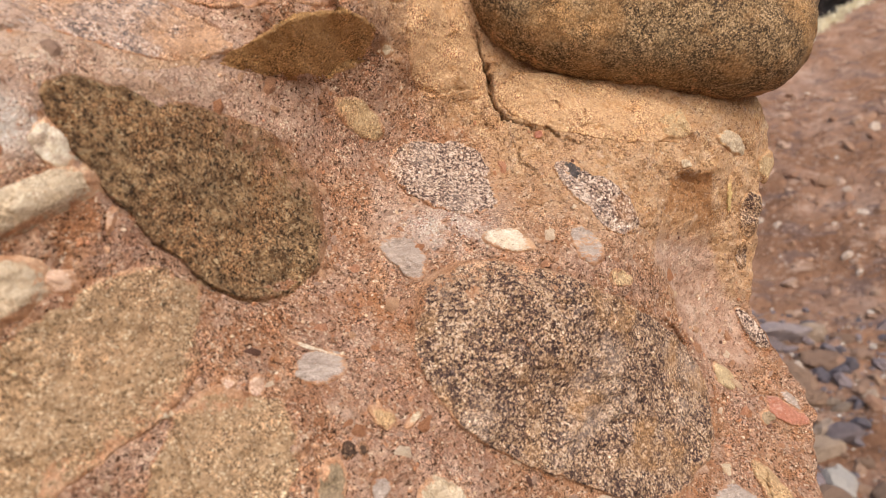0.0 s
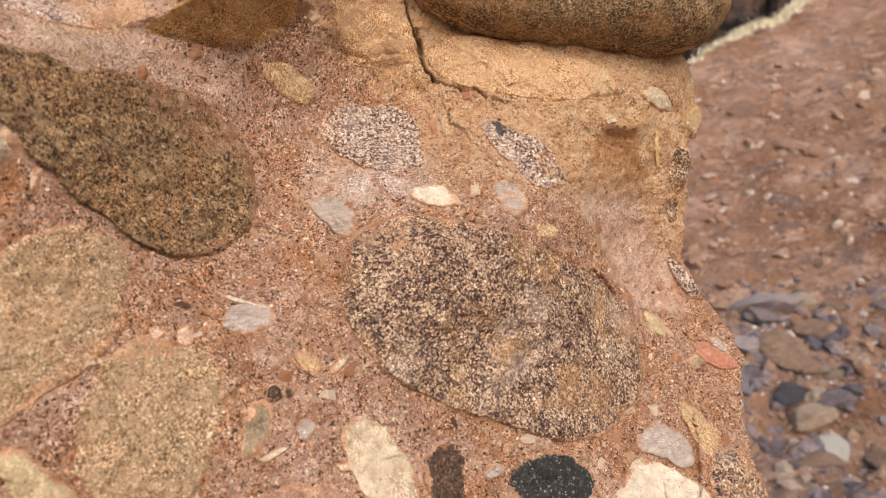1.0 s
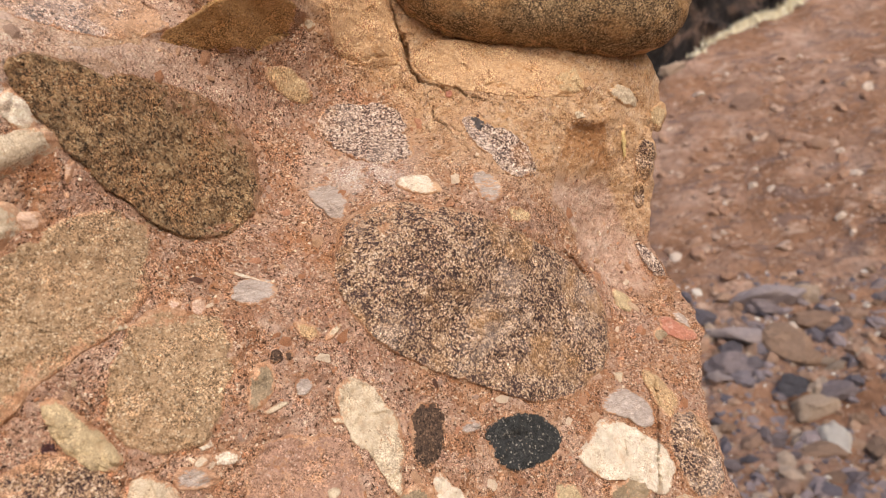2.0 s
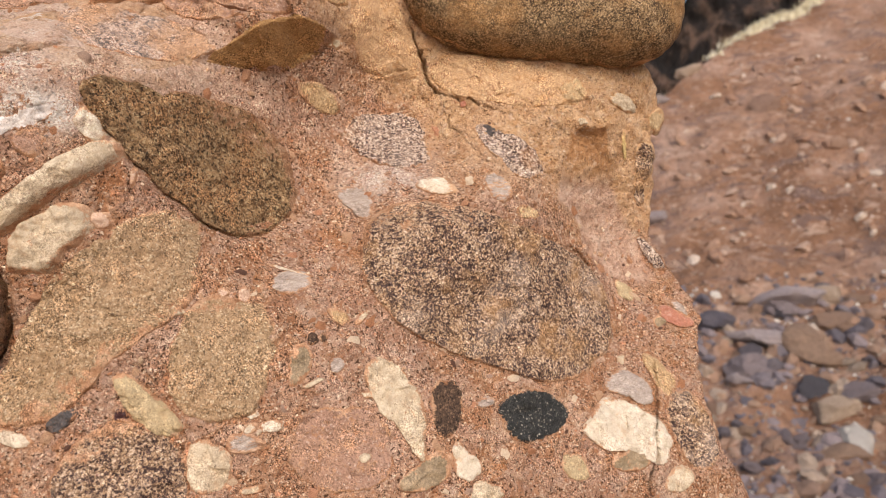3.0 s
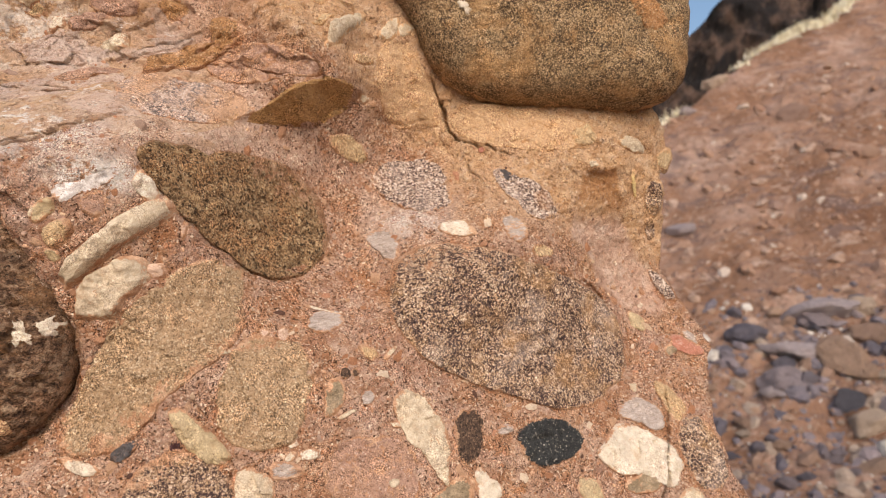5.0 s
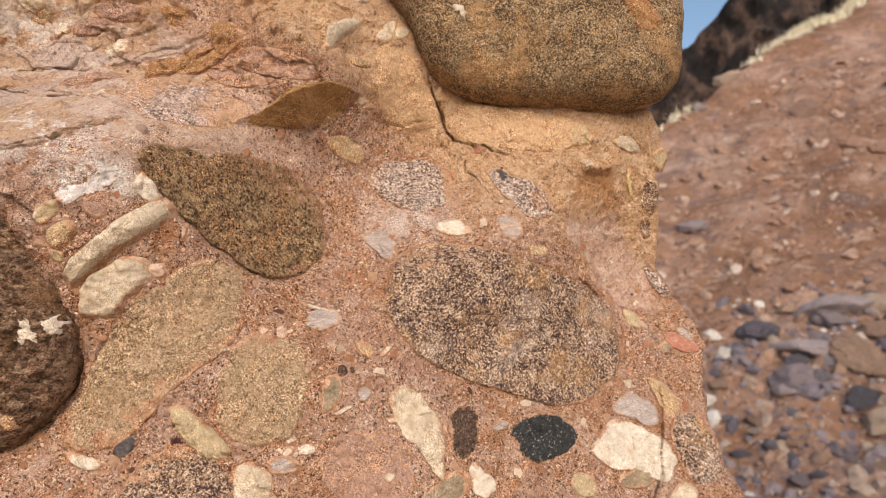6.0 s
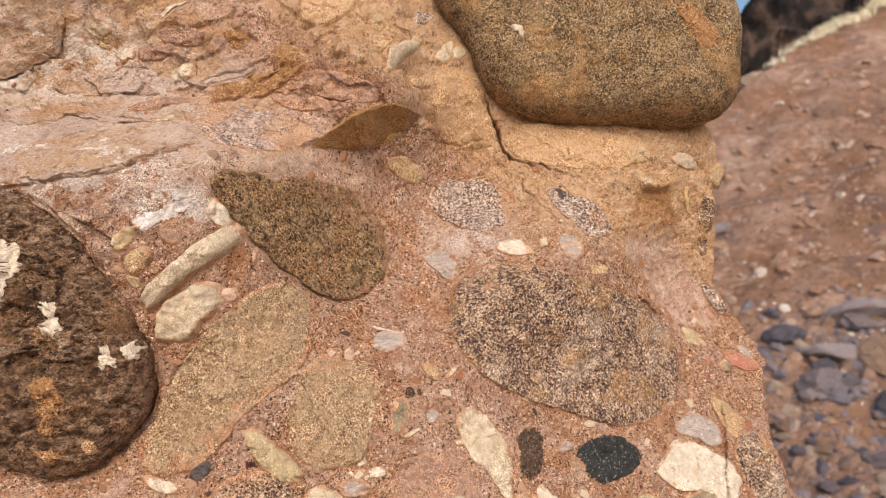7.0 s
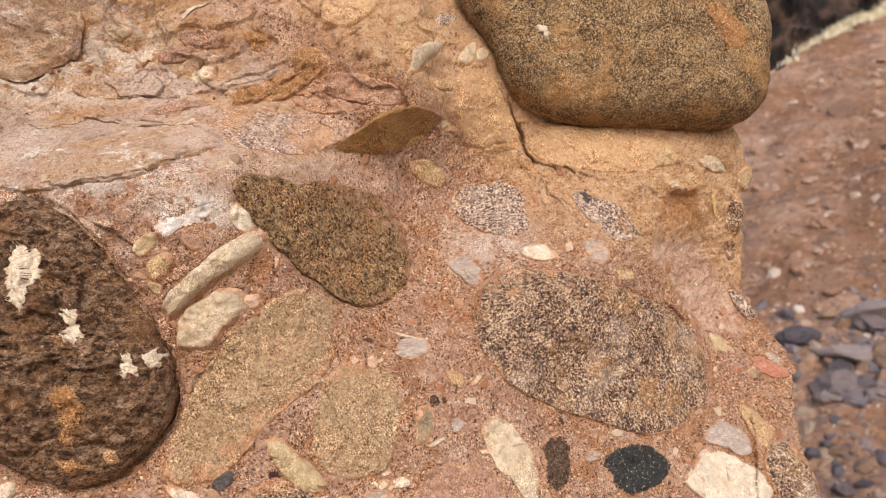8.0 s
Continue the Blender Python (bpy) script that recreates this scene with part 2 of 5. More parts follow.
def dark_boulder_material():
    m, t, b = nodes("weathered_basalt", 0.8)
    co = where(t, (1, 1, 1.4), 0.006, 120)
    a = cells(t, co, 260, True)
    rag, shred = speck(t, co, 95, 9, 0.8), speck(t, co, 24, 9, 0.78)
    col = ramp(t, rag, [(0.41, (0.042, 0.019, 0.010)), (0.46, (0.23, 0.115, 0.06)), (0.51, (0.40, 0.225, 0.122)), (0.57, (0.65, 0.45, 0.30))])
    col = mixed(t, times(t, band(t, shred, 0.47, 0.40), 0.65), col, (0.07, 0.035, 0.021))
    col = mixed(t, times(t, band(t, shred, 0.56, 0.64), 0.6), col, ramp(t, rag, [(0.4, (0.19, 0.10, 0.06)), (0.6, (0.46, 0.30, 0.20))]))
    col = mixed(t, 0.25, col, ramp(t, a, [(0, (0.02, 0.012, 0.008)), (0.35, (0.10, 0.06, 0.04)), (0.75, (0.33, 0.22, 0.16))], True))
    col = mixed(t, times(t, band(t, speck(t, co, 13, 7, 0.7), 0.52, 0.61), 0.6), col, (0.42, 0.215, 0.09))
    pale = speck(t, where(t, None, 0.02, 50), 55, 7, 0.7)
    col = mixed(t, band(t, pale, 0.645, 0.67), col, (0.70, 0.57, 0.45))
    col = mixed(t, times(t, dots(t, co, 190, 0.25, 0.34), 0.85), col, (0.012, 0.007, 0.006))
    col = cement(t, co, col)
    col = sharp(t, co, col, 0.55, 0.5, 420)
    t.links.new(col, b.inputs["Base Color"])
    relief(t, b, (shred, 0.012), (rag, 0.014), (a, 0.0016), (speck(t, co, 400, 3), 0.0015))
    return m


def pebble_material():
    """Mixed grit: each grain takes its own tone."""
    m, t, b = nodes("mixed_grit", 0.75)
    g = t.nodes.new("ShaderNodeNewGeometry").outputs["Random Per Island"]
    o = t.nodes.new("ShaderNodeObjectInfo").outputs["Random"]
    s = t.nodes.new("ShaderNodeMath")
    s.operation = "ADD"
    t.links.new(g, s.inputs[0])
    t.links.new(o, s.inputs[1])
    f = t.nodes.new("ShaderNodeMath")
    f.operation = "FRACT"
    t.links.new(s.outputs[0], f.inputs[0])
    col = ramp(t, f.outputs[0], [(0.0, (0.40, 0.19, 0.10)), (0.2, (0.52, 0.32, 0.20)), (0.4, (0.45, 0.24, 0.14)), (0.58, (0.60, 0.43, 0.29)), (0.68, (0.42, 0.28, 0.21)), (0.82, (0.70, 0.56, 0.42)), (0.90, (0.13, 0.065, 0.045)), (0.95, (0.50, 0.25, 0.15))], True)
    co = where(t, None, 0.003, 100)
    col = sharp(t, co, col, 0.5, 0.4)
    t.links.new(col, b.inputs["Base Color"])
    relief(t, b, (speck(t, co, 300, 4), 0.0012))
    return m


DARK_STOPS = [(0.0, (0.045, 0.025, 0.023)), (0.36, (0.105, 0.062, 0.052)), (0.44, (0.205, 0.13, 0.094)), (0.50, (0.32, 0.20, 0.118)), (0.58, (0.43, 0.29, 0.175)), (0.69, (0.62, 0.48, 0.365))]
LIGHT_STOPS = [(0.0, (0.055, 0.032, 0.03)), (0.34, (0.15, 0.096, 0.084)), (0.43, (0.33, 0.23, 0.18)), (0.51, (0.47, 0.34, 0.255)), (0.62, (0.66, 0.55, 0.46))]
OLIVE_STOPS = [(0.0, (0.045, 0.027, 0.014)), (0.35, (0.125, 0.079, 0.039)), (0.45, (0.225, 0.145, 0.073)), (0.55, (0.33, 0.22, 0.112)), (0.70, (0.50, 0.36, 0.22))]
MATTER = {
    "matrix": matrix_material(),
    "grit": pebble_material(),
    "granite_dark": granite("dark_granite", DARK_STOPS, 430, (0.45, 0.25, 0.105), 0.5, 0.5),
    "granite_light": granite("pale_granite", LIGHT_STOPS, 430),
    "olive": granite("olive_granite", OLIVE_STOPS, 520, (0.44, 0.24, 0.095), 0.5, 0.55, (0.45, 0.33, 0.19)),
    "brown": sandy("brown_gritstone", (0.17, 0.092, 0.042), (0.54, 0.345, 0.18), (0.47, 0.25, 0.115), 230, (0.60, 0.45, 0.27), (0.025, 0.013, 0.006), 0.8, 0.016, harsh=0.45),
    "darkboulder": dark_boulder_material(),
    "sandstone": sandy("olive_sandstone", (0.30, 0.193, 0.108), (0.485, 0.335, 0.203), (0.44, 0.28, 0.16), 300, (0.66, 0.54, 0.38), (0.13, 0.08, 0.042), 0.6),
    "yellow": sandy("yellow_stone", (0.42, 0.285, 0.155), (0.60, 0.45, 0.27), (0.50, 0.32, 0.17), 330, (0.70, 0.57, 0.38), (0.22, 0.13, 0.06), 0.35, 0.0015),
    "cream": smooth_stone("cream_limestone", (0.42, 0.325, 0.22), (0.61, 0.515, 0.385), (0.40, 0.255, 0.15), 70, 0.7),
    "white": smooth_stone("white_limestone", (0.50, 0.42, 0.315), (0.69, 0.61, 0.50), (0.50, 0.35, 0.23), 75, 0.7),
    "chert": smooth_stone("grey_chert", (0.32, 0.255, 0.215), (0.48, 0.40, 0.35), (0.62, 0.54, 0.48), 60, 0.45, (1, 1, 3)),
    "black": sandy("black_basalt", (0.016, 0.017, 0.017), (0.05, 0.05, 0.048), (0.035, 0.036, 0.036), 300, (0.30, 0.27, 0.23), (0.008, 0.008, 0.008), 0.3, 0.0015),
    "darkbrown": sandy("dark_brown_stone", (0.04, 0.024, 0.017), (0.12, 0.075, 0.05), (0.085, 0.05, 0.033), 230, (0.27, 0.17, 0.11), (0.015, 0.01, 0.008), 0.6),
    "olivegrey": smooth_stone("olive_grey_stone", (0.19, 0.14, 0.085), (0.34, 0.26, 0.17), (0.44, 0.31, 0.19)),
    "olivecream": smooth_stone("olive_cream_stone", (0.36, 0.27, 0.155), (0.52, 0.41, 0.25), (0.30, 0.18, 0.09)),
    "blueblack": smooth_stone("blue_black_stone", (0.035, 0.033, 0.037), (0.12, 0.105, 0.10), (0.25, 0.15, 0.10)),
    "purple": smooth_stone("purple_stone", (0.035, 0.015, 0.018), (0.075, 0.03, 0.032), (0.12, 0.06, 0.05), 60, 0.4),
    "pink": smooth_stone("pink_stone", (0.50, 0.32, 0.22), (0.64, 0.47, 0.36), (0.72, 0.60, 0.50)),
    "red": smooth_stone("red_stone", (0.34, 0.125, 0.075), (0.46, 0.215, 0.15), (0.58, 0.38, 0.30)),
    "tansmooth": sandy("tan_siltstone", (0.52, 0.325, 0.175), (0.63, 0.42, 0.25), (0.57, 0.36, 0.20), 380, (0.68, 0.52, 0.36), (0.20, 0.10, 0.05), 0.28, 0.002),
    "facet": sandy("ochre_facet", (0.34, 0.19, 0.075), (0.48, 0.29, 0.13), (0.40, 0.225, 0.09), 330, (0.5, 0.34, 0.2), (0.15, 0.075, 0.035), 0.2, 0.0015),
    "greyspeck": granite("grey_speckled_crust", [(0.0, (0.15, 0.12, 0.11)), (0.34, (0.34, 0.245, 0.20)), (0.48, (0.50, 0.345, 0.26)), (0.66, (0.62, 0.50, 0.42))], 330, (0.52, 0.31, 0.18), 0.46, 0.8),
    "chalk": smooth_stone("chalky_crust", (0.50, 0.44, 0.40), (0.76, 0.71, 0.68), (0.14, 0.13, 0.13), 120, 0.9),
    "mauve": sandy("mauve_siltstone", (0.32, 0.185, 0.13), (0.45, 0.285, 0.21), (0.40, 0.235, 0.15), 330, (0.6, 0.46, 0.38), (0.12, 0.06, 0.04), 0.3, 0.002),
    "orange": sandy("ochre_crust", (0.30, 0.14, 0.055), (0.46, 0.25, 0.11), (0.36, 0.19, 0.08), 260, (0.58, 0.40, 0.24), (0.12, 0.06, 0.03), 0.5),
    "lichen": smooth_stone("yellow_crust", (0.50, 0.36, 0.15), (0.66, 0.52, 0.27), (0.40, 0.25, 0.10)),
}

MATTER["plate"] = MATTER["matrix"]

# ---- the shape of the outcrop's face: y toward the hill as a function of x and z ----
RELIEF_X = (-0.60, -0.44, -0.28, -0.12, 0.04, 0.20, 0.36)
RELIEF_Z = (1.20, 1.36, 1.52, 1.68, 1.84)
RELIEF = (
    (-0.005, 0.004, 0.011, -0.011, 0.015, 0.004, 0.011),
    (-0.021, -0.049, 0.007, 0.026, -0.011, -0.021, -0.035),
    (-0.029, 0.024, 0.038, -0.066, 0.045, 0.019, -0.059),
    (0.003, 0.066, 0.077, -0.063, -0.068, 0.035, 0.035),
    (-0.101, -0.057, -0.033, 0.089, 0.004, -0.014, 0.048),
)


def face(x, z):
    """The broad shape: a leaning plane with bulges and hollows."""
    y = 0.757 + 0.47 * x + 0.27 * (z - 1.55)
    for row, cz in zip(RELIEF, RELIEF_Z):
        for h, cx in zip(row, RELIEF_X):
            y = y - h * np.exp(-((x - cx) ** 2 + (z - cz) ** 2) / 0.0169)
    return y


def off_line(x, z, points):
    """Distance to a broken line, and how far along it (0 to 1)."""
    best, along = np.full(np.broadcast(x, z).shape, 9.0), np.zeros(np.broadcast(x, z).shape)
    for k in range(len(points) - 1):
        (ax, az), (bx, bz) = points[k], points[k + 1]
        dx, dz = bx - ax, bz - az
        s = np.clip(((x - ax) * dx + (z - az) * dz) / (dx * dx + dz * dz), 0, 1)
        d = np.hypot(x - ax - s * dx, z - az - s * dz)
        along = np.where(d < best, (k + s) / (len(points) - 1), along)
        best = np.minimum(best, d)
    return best, along


CRACKS = []


def crack(line, width, depth):
    CRACKS.append((line, width, depth))


crack([(0.036, 1.822), (0.044, 1.795), (0.054, 1.771), (0.057, 1.748), (0.068, 1.720), (0.099, 1.705), (0.159, 1.681)], 0.0017, 0.026)
crack([(0.089, 1.693), (0.087, 1.663), (0.103, 1.646), (0.121, 1.623)], 0.0014, 0.010)
crack([(0.368, 1.308), (0.363, 1.278), (0.352, 1.230), (0.344, 1.196), (0.326, 1.165), (0.322, 1.13)], 0.0015, 0.022)
crack([(-0.175, 1.335), (-0.205, 1.395), (-0.213, 1.42)], 0.0012, 0.006)
crack([(0.245, 1.490), (0.275, 1.462), (0.290, 1.440), (0.292, 1.43)], 0.0016, 0.010)
crack([(-0.05, 1.745), (0.0, 1.742), (0.045, 1.75)], 0.0014, 0.006)
crack([(-0.367, 1.824), (-0.339, 1.838), (-0.301, 1.864), (-0.267, 1.876)], 0.0020, 0.010)
crack([(-0.323, 1.713), (-0.361, 1.690), (-0.411, 1.672), (-0.472, 1.666), (-0.560, 1.667)], 0.0012, 0.006)
crack([(-0.437, 1.750), (-0.399, 1.753), (-0.356, 1.753)], 0.0022, 0.012)
crack([(-0.281, 1.821), (-0.246, 1.842), (-0.217, 1.863)], 0.0026, 0.012)
crack([(-0.385, 1.831), (-0.377, 1.843), (-0.380, 1.864)], 0.0022, 0.012)
crack([(-0.205, 1.803), (-0.194, 1.790), (-0.172, 1.782), (-0.135, 1.779)], 0.0018, 0.007)
crack([(-0.417, 1.904), (-0.394, 1.892), (-0.365, 1.898)], 0.0016, 0.006)
crack([(-0.336, 1.924), (-0.304, 1.913), (-0.295, 1.899)], 0.0022, 0.010)
crack([(-0.443, 1.616), (-0.417, 1.604), (-0.394, 1.577)], 0.0030, 0.014)
crack([(-0.293, 1.491), (-0.318, 1.465), (-0.347, 1.433), (-0.368, 1.397)], 0.0012, 0.005)
crack([(-0.265, 1.369), (-0.240, 1.354), (-0.221, 1.329)], 0.0014, 0.006)
crack([(0.275, 1.717), (0.296, 1.695), (0.289, 1.681)], 0.0013, 0.005)


def cracks(x, z):
    cut = np.zeros(np.broadcast(x, z).shape)
    jx, jz = x + 0.0035 * rough(x, z, 0.022, 4, 0.6, seed=5), z + 0.0035 * rough(x, z, 0.022, 4, 0.6, seed=9)
    for line, width, depth in CRACKS:
        d, along = off_line(jx, jz, line)
        taper = np.sqrt(np.clip(np.minimum(along, 1 - along) * 3, 0.08, 1)) * (1.0 + 0.45 * rough(x, z, 0.02, 2, seed=13))
        cut = cut + depth * np.clip(taper, 0.3, 1) * np.exp(-(d / (width * np.clip(taper, 0.2, 2))) ** 4)
    return cut


def tan_zone(x, z):
    """Where the cement is ochre-tan rather than reddish, 0 to 1."""
    n1 = rough(x, z, 0.12, 4, seed=81)
    lean = 1.45 * np.clip(z - 1.70, 0, 9) + 0.45 * np.clip(z - 1.70, -9, 0)
    return ease((x + lean + 0.02) / 0.10 + 0.5 * n1) * ease((z - 1.47 - 0.25 * (0.3 - x)) / 0.12 + 0.4 * n1)


def steps(x, z):
    """Ledges, scoops and broken shelves, positive toward the open side."""
    jx, jz = x + 0.006 * rough(x, z, 0.06, 3, seed=21), z + 0.004 * rough(x, z, 0.05, 3, seed=22)
    low = np.interp(jx, [-0.213, -0.129, -0.063], [1.718, 1.726, 1.774])
    up = np.interp(jx, [-0.213, -0.150, -0.088, -0.063], [1.719, 1.746, 1.773, 1.777])
    size = np.interp(jx, [-0.215, -0.13, -0.08, -0.055], [0.0, 1.0, 0.8, 0.0])
    h = 0.052 * size * np.clip((jz - low) / (up - low + 0.002), 0, 1) * np.exp(-np.clip(jz - up, 0, 9) / 0.07)
    h = h - 0.012 * size * np.exp(-np.clip(low - jz, 0, 9) / 0.05) * (jz < low)
    # scoop with a level brow, running out downward
    scoop = ease((1.657 + 0.10 * (jx - 0.285) - jz) / 0.016) * ease((jx - 0.236) / 0.022) * ease((0.346 + 0.5 * np.clip(1.62 - jz, 0, 1) - jx) / 0.035)
    h = h - 0.012 * scoop * np.exp(-np.clip(1.645 - jz, 0, 9) / 0.055)
    groove = ease((jx - 0.245 - 0.45 * np.clip(1.56 - jz, 0, 1)) / 0.02) * ease((0.36 + 0.5 * np.clip(1.56 - jz, 0, 1) - jx) / 0.05) * ease((1.6 - jz) / 0.05) * ease((jz - 1.40) / 0.06)
    h = h - 0.008 * groove
    # the block under the boulder stands proud below a narrow shelf
    shelf = ease((jx - 0.065) / 0.02) * ease((1.778 - 0.03 * (jx - 0.1) - jz) / 0.006) * ease((jz - 1.68) / 0.03)
    h = h + 0.006 * shelf
    # broken beds above
    beds = ease((jz - 1.73) / 0.06) * ease((0.0 - jx) / 0.08)
    k = (jz - 0.35 * jx) / 0.035 + 0.8 * rough(x, z, 0.12, 3, seed=31)
    saw = (k - np.floor(k)) ** 2
    wx, wz = x + 0.012 * rough(x, z, 0.05, 3, seed=37), z + 0.012 * rough(x, z, 0.05, 3, seed=38)
    lumpy = beds * tan_zone(x, z)
    plates = beds - lumpy
    h = h + plates * (0.011 * facets(wx, wz * 1.7, 0.075, 301) + 0.0025 * facets(wx, wz, 0.026, 311))
    h = h + plates * (0.009 * saw * (0.4 + 0.6 * rough(x, z, 0.09, 2, seed=33)) + 0.010 * np.abs(rough(x, z, 0.12, 4, 0.5, seed=35)) - 0.006)
    # knobbly ground beside the boulder: half-freed lumps and hollows
    h = h + lumpy * (0.016 * np.abs(rough(wx, wz, 0.065, 3, 0.5, seed=34)) + 0.006 * facets(wx, wz, 0.030, 331) - 0.007)
    return h


def surface(x, z):
    """The matrix as the eye sees it, without the beds of the cobbles."""
    y = face(x, z) - steps(x, z) + cracks(x, z)
    jx, jz = x + 0.008 * rough(x, z, 0.03, 3, seed=47), z + 0.008 * rough(x, z, 0.03, 3, seed=48)
    y = y - 0.0022 * facets(jx, jz, 0.030, 321)
    y = y - 0.0060 * rough(x, z, 0.10, 3, seed=41) - 0.0036 * rough(x, z, 0.028, 4, 0.6, seed=45)
    return y


def outline(c, x, z):
    """How far out a place lies in a cobble's plan: 0 at its middle, 1 at its rim."""
    kind, cx, cz, a, b, turn = c[:6]
    ca, sa = math.cos(radians(turn)), math.sin(radians(turn))
    p, q = ((x - cx) * ca + (z - cz) * sa) / a, ((z - cz) * ca - (x - cx) * sa) / b
    phi = np.arctan2(q, p)
    return np.hypot(p, q) / rim(c, phi)


def rim(c, phi):
    r = 1.0 + 0 * phi
    for k in range(len(c[6]) // 2):
        r = r + c[6][2 * k] * np.cos((k + 2) * phi) + c[6][2 * k + 1] * np.sin((k + 2) * phi)
    seed = int(abs(c[1]) * 1000 + c[2] * 777)
    px, pz = c[3] * np.cos(phi) + 3.0, c[4] * np.sin(phi) + 5.0
    reach = np.hypot(px - 3.0, pz - 5.0)
    if c[10].endswith("crust"):
        return r + np.minimum(0.0032 / reach, 0.4) * rough(px, pz, 0.007, 4, 0.8, seed=seed)
    return r + np.minimum(0.0016 / reach, 0.12) * rough(px, pz, 0.013, 3, 0.7, seed=seed)


COBBLES = []


def stone(kind, x, z, length, width, turn, wave, out, dome, joint, label):
    """One embedded stone: place, half length and half width, turn, waves of its outline, how far it stands out, dome, open joint."""
    COBBLES.append((kind, x, z, length, width, turn, wave, out, dome, joint, label))


stone("granite_dark", 0.142, 1.423, 0.1868, 0.0982, -25, (0.00, 0.00, -0.02, 0.01, -0.03, -0.01, 0.00, 0.00, 0.01, 0.00, 0.01, 0.00), 0.004, 0.0060, 0.004, "large speckled dark granite cobble with rusty patches")
stone("brown", -0.198, 1.597, 0.1011, 0.0638, -47, (0.00, 0.00, -0.02, -0.11, 0.00, 0.04, -0.01, -0.01, -0.01, 0.01, 0.01, 0.00), 0.002, 0.0030, 0.009, "brown coarse-grained gritstone cobble")
stone("olive", 0.223, 1.916, 0.2472, 0.1628, -16, (0.00, 0.00, -0.02, -0.01, 0.00, -0.05, -0.03, 0.01, 0.01, 0.01, -0.01, 0.00), 0, 0.0700, 0.002, "olive_boulder")
stone("darkboulder", -0.503, 1.479, 0.1714, 0.1199, -72, (0.00, 0.00, -0.03, 0.03, 0.00, 0.00, 0.01, -0.01, 0.01, -0.01, 0.00, 0.00), 0, 0.0500, 0.008, "dark_boulder")
stone("sandstone", -0.291, 1.416, 0.1336, 0.0552, 51, (0.00, 0.00, -0.03, 0.03, -0.02, 0.03, 0.02, 0.02, 0.01, -0.03, -0.01, -0.02), 0.0, 0.0030, 0.001, "olive-tan gritty sandstone cobble")
stone("sandstone", -0.171, 1.363, 0.0696, 0.0515, -90, (0.00, 0.00, 0.00, -0.02, -0.04, 0.04, 0.00, -0.01, -0.01, -0.01, 0.01, 0.00), 0.0, 0.0020, 0.001, "grey-tan sandstone cobble")
stone("granite_dark", -0.256, 1.249, 0.0616, 0.0507, -38, (0.00, 0.00, 0.04, -0.01, 0.00, 0.00, 0.01, 0.00, 0.01, -0.01, 0.01, 0.00), 0.002, 0.0050, 0.002, "dark speckled granite cobble")
stone("granite_light", 0.002, 1.644, 0.0619, 0.0434, -23, (0.00, 0.00, -0.03, -0.08, 0.02, -0.03, 0.02, 0.00, -0.01, -0.01, 0.00, -0.01), 0.0, 0.0020, 0.001, "pale speckled granite cobble")
stone("granite_light", 0.173, 1.615, 0.0572, 0.0234, -42, (0.00, 0.01, -0.10, -0.03, 0.01, 0.00, 0.01, 0.05, -0.01, 0.00, 0.01, -0.01), 0.0, 0.0020, 0.001, "long pale speckled granite cobble")
stone("yellow", -0.089, 1.700, 0.0264, 0.0167, -32, (0.00, 0.00, 0.01, -0.06, 0.01, -0.02), 0.0004, 0.0023, 0.001, "yellowish sandstone pebble")
stone("white", 0.066, 1.566, 0.0269, 0.0121, -10, (0.00, 0.00, 0.03, -0.08, -0.01, 0.00), 0.0004, 0.0017, 0.001, "white limestone pebble")
stone("chert", 0.152, 1.562, 0.0235, 0.0165, -53, (0.00, 0.00, -0.03, -0.03, 0.02, 0.02), 0.0, 0.0010, 0.0005, "faint grey limestone pebble")
stone("chert", -0.041, 1.550, 0.0291, 0.0163, -41, (0.00, 0.00, -0.01, -0.12, -0.04, 0.00), 0.0004, 0.0023, 0.001, "grey banded chert pebble")
stone("black", 0.178, 1.261, 0.0460, 0.0299, -10, (0.00, 0.00, 0.02, 0.03, 0.01, -0.01, 0.00, 0.01, 0.00, 0.00, 0.00, 0.01), 0.0, 0.0020, 0.001, "black basalt cobble with pale rind")
stone("darkbrown", 0.069, 1.283, 0.0345, 0.0188, 89, (0.00, 0.00, -0.07, 0.02, -0.04, -0.01), 0, 0.0010, 0.001, "dark brown pitted cobble")
stone("cream", 0.012, 1.299, 0.0574, 0.0222, -61, (0.00, 0.01, 0.07, -0.06, -0.01, -0.06, -0.03, -0.02, -0.03, -0.01, -0.02, 0.00), 0.0, 0.0020, 0.001, "cream oval limestone cobble, chipped")
stone("cream", 0.030, 1.258, 0.0340, 0.0085, -74, (0.00, 0.00, 0.05, 0.08), 0.0006, 0.0020, 0.0010, "crescent-shaped cream limestone sliver")
stone("white", 0.309, 1.226, 0.0648, 0.0321, -26, (0.02, 0.03, 0.07, -0.08, -0.09, -0.03, -0.04, 0.02, 0.00, 0.01, 0.01, 0.01), 0.001, 0.0030, 0.001, "white limestone cobble split by a crack")
stone("olivegrey", 0.306, 1.191, 0.0283, 0.0151, 4, (0.00, 0.00, -0.08, 0.00, -0.02, -0.05), 0.0004, 0.0021, 0.001, "olive-grey pebble")
stone("cream", 0.370, 1.158, 0.0227, 0.0147, 11, (0.00, 0.00, -0.03, -0.04, 0.01, 0.03), 0.0004, 0.0021, 0.001, "cream limestone pebble")
stone("granite_dark", 0.405, 1.216, 0.0540, 0.0330, -73, (0.00, 0.00, 0.00, -0.03, -0.02, 0.01, -0.01, 0.01, 0.00, 0.00, 0.01, -0.02), 0, 0.0010, 0.001, "speckled granite cobble at the broken edge")
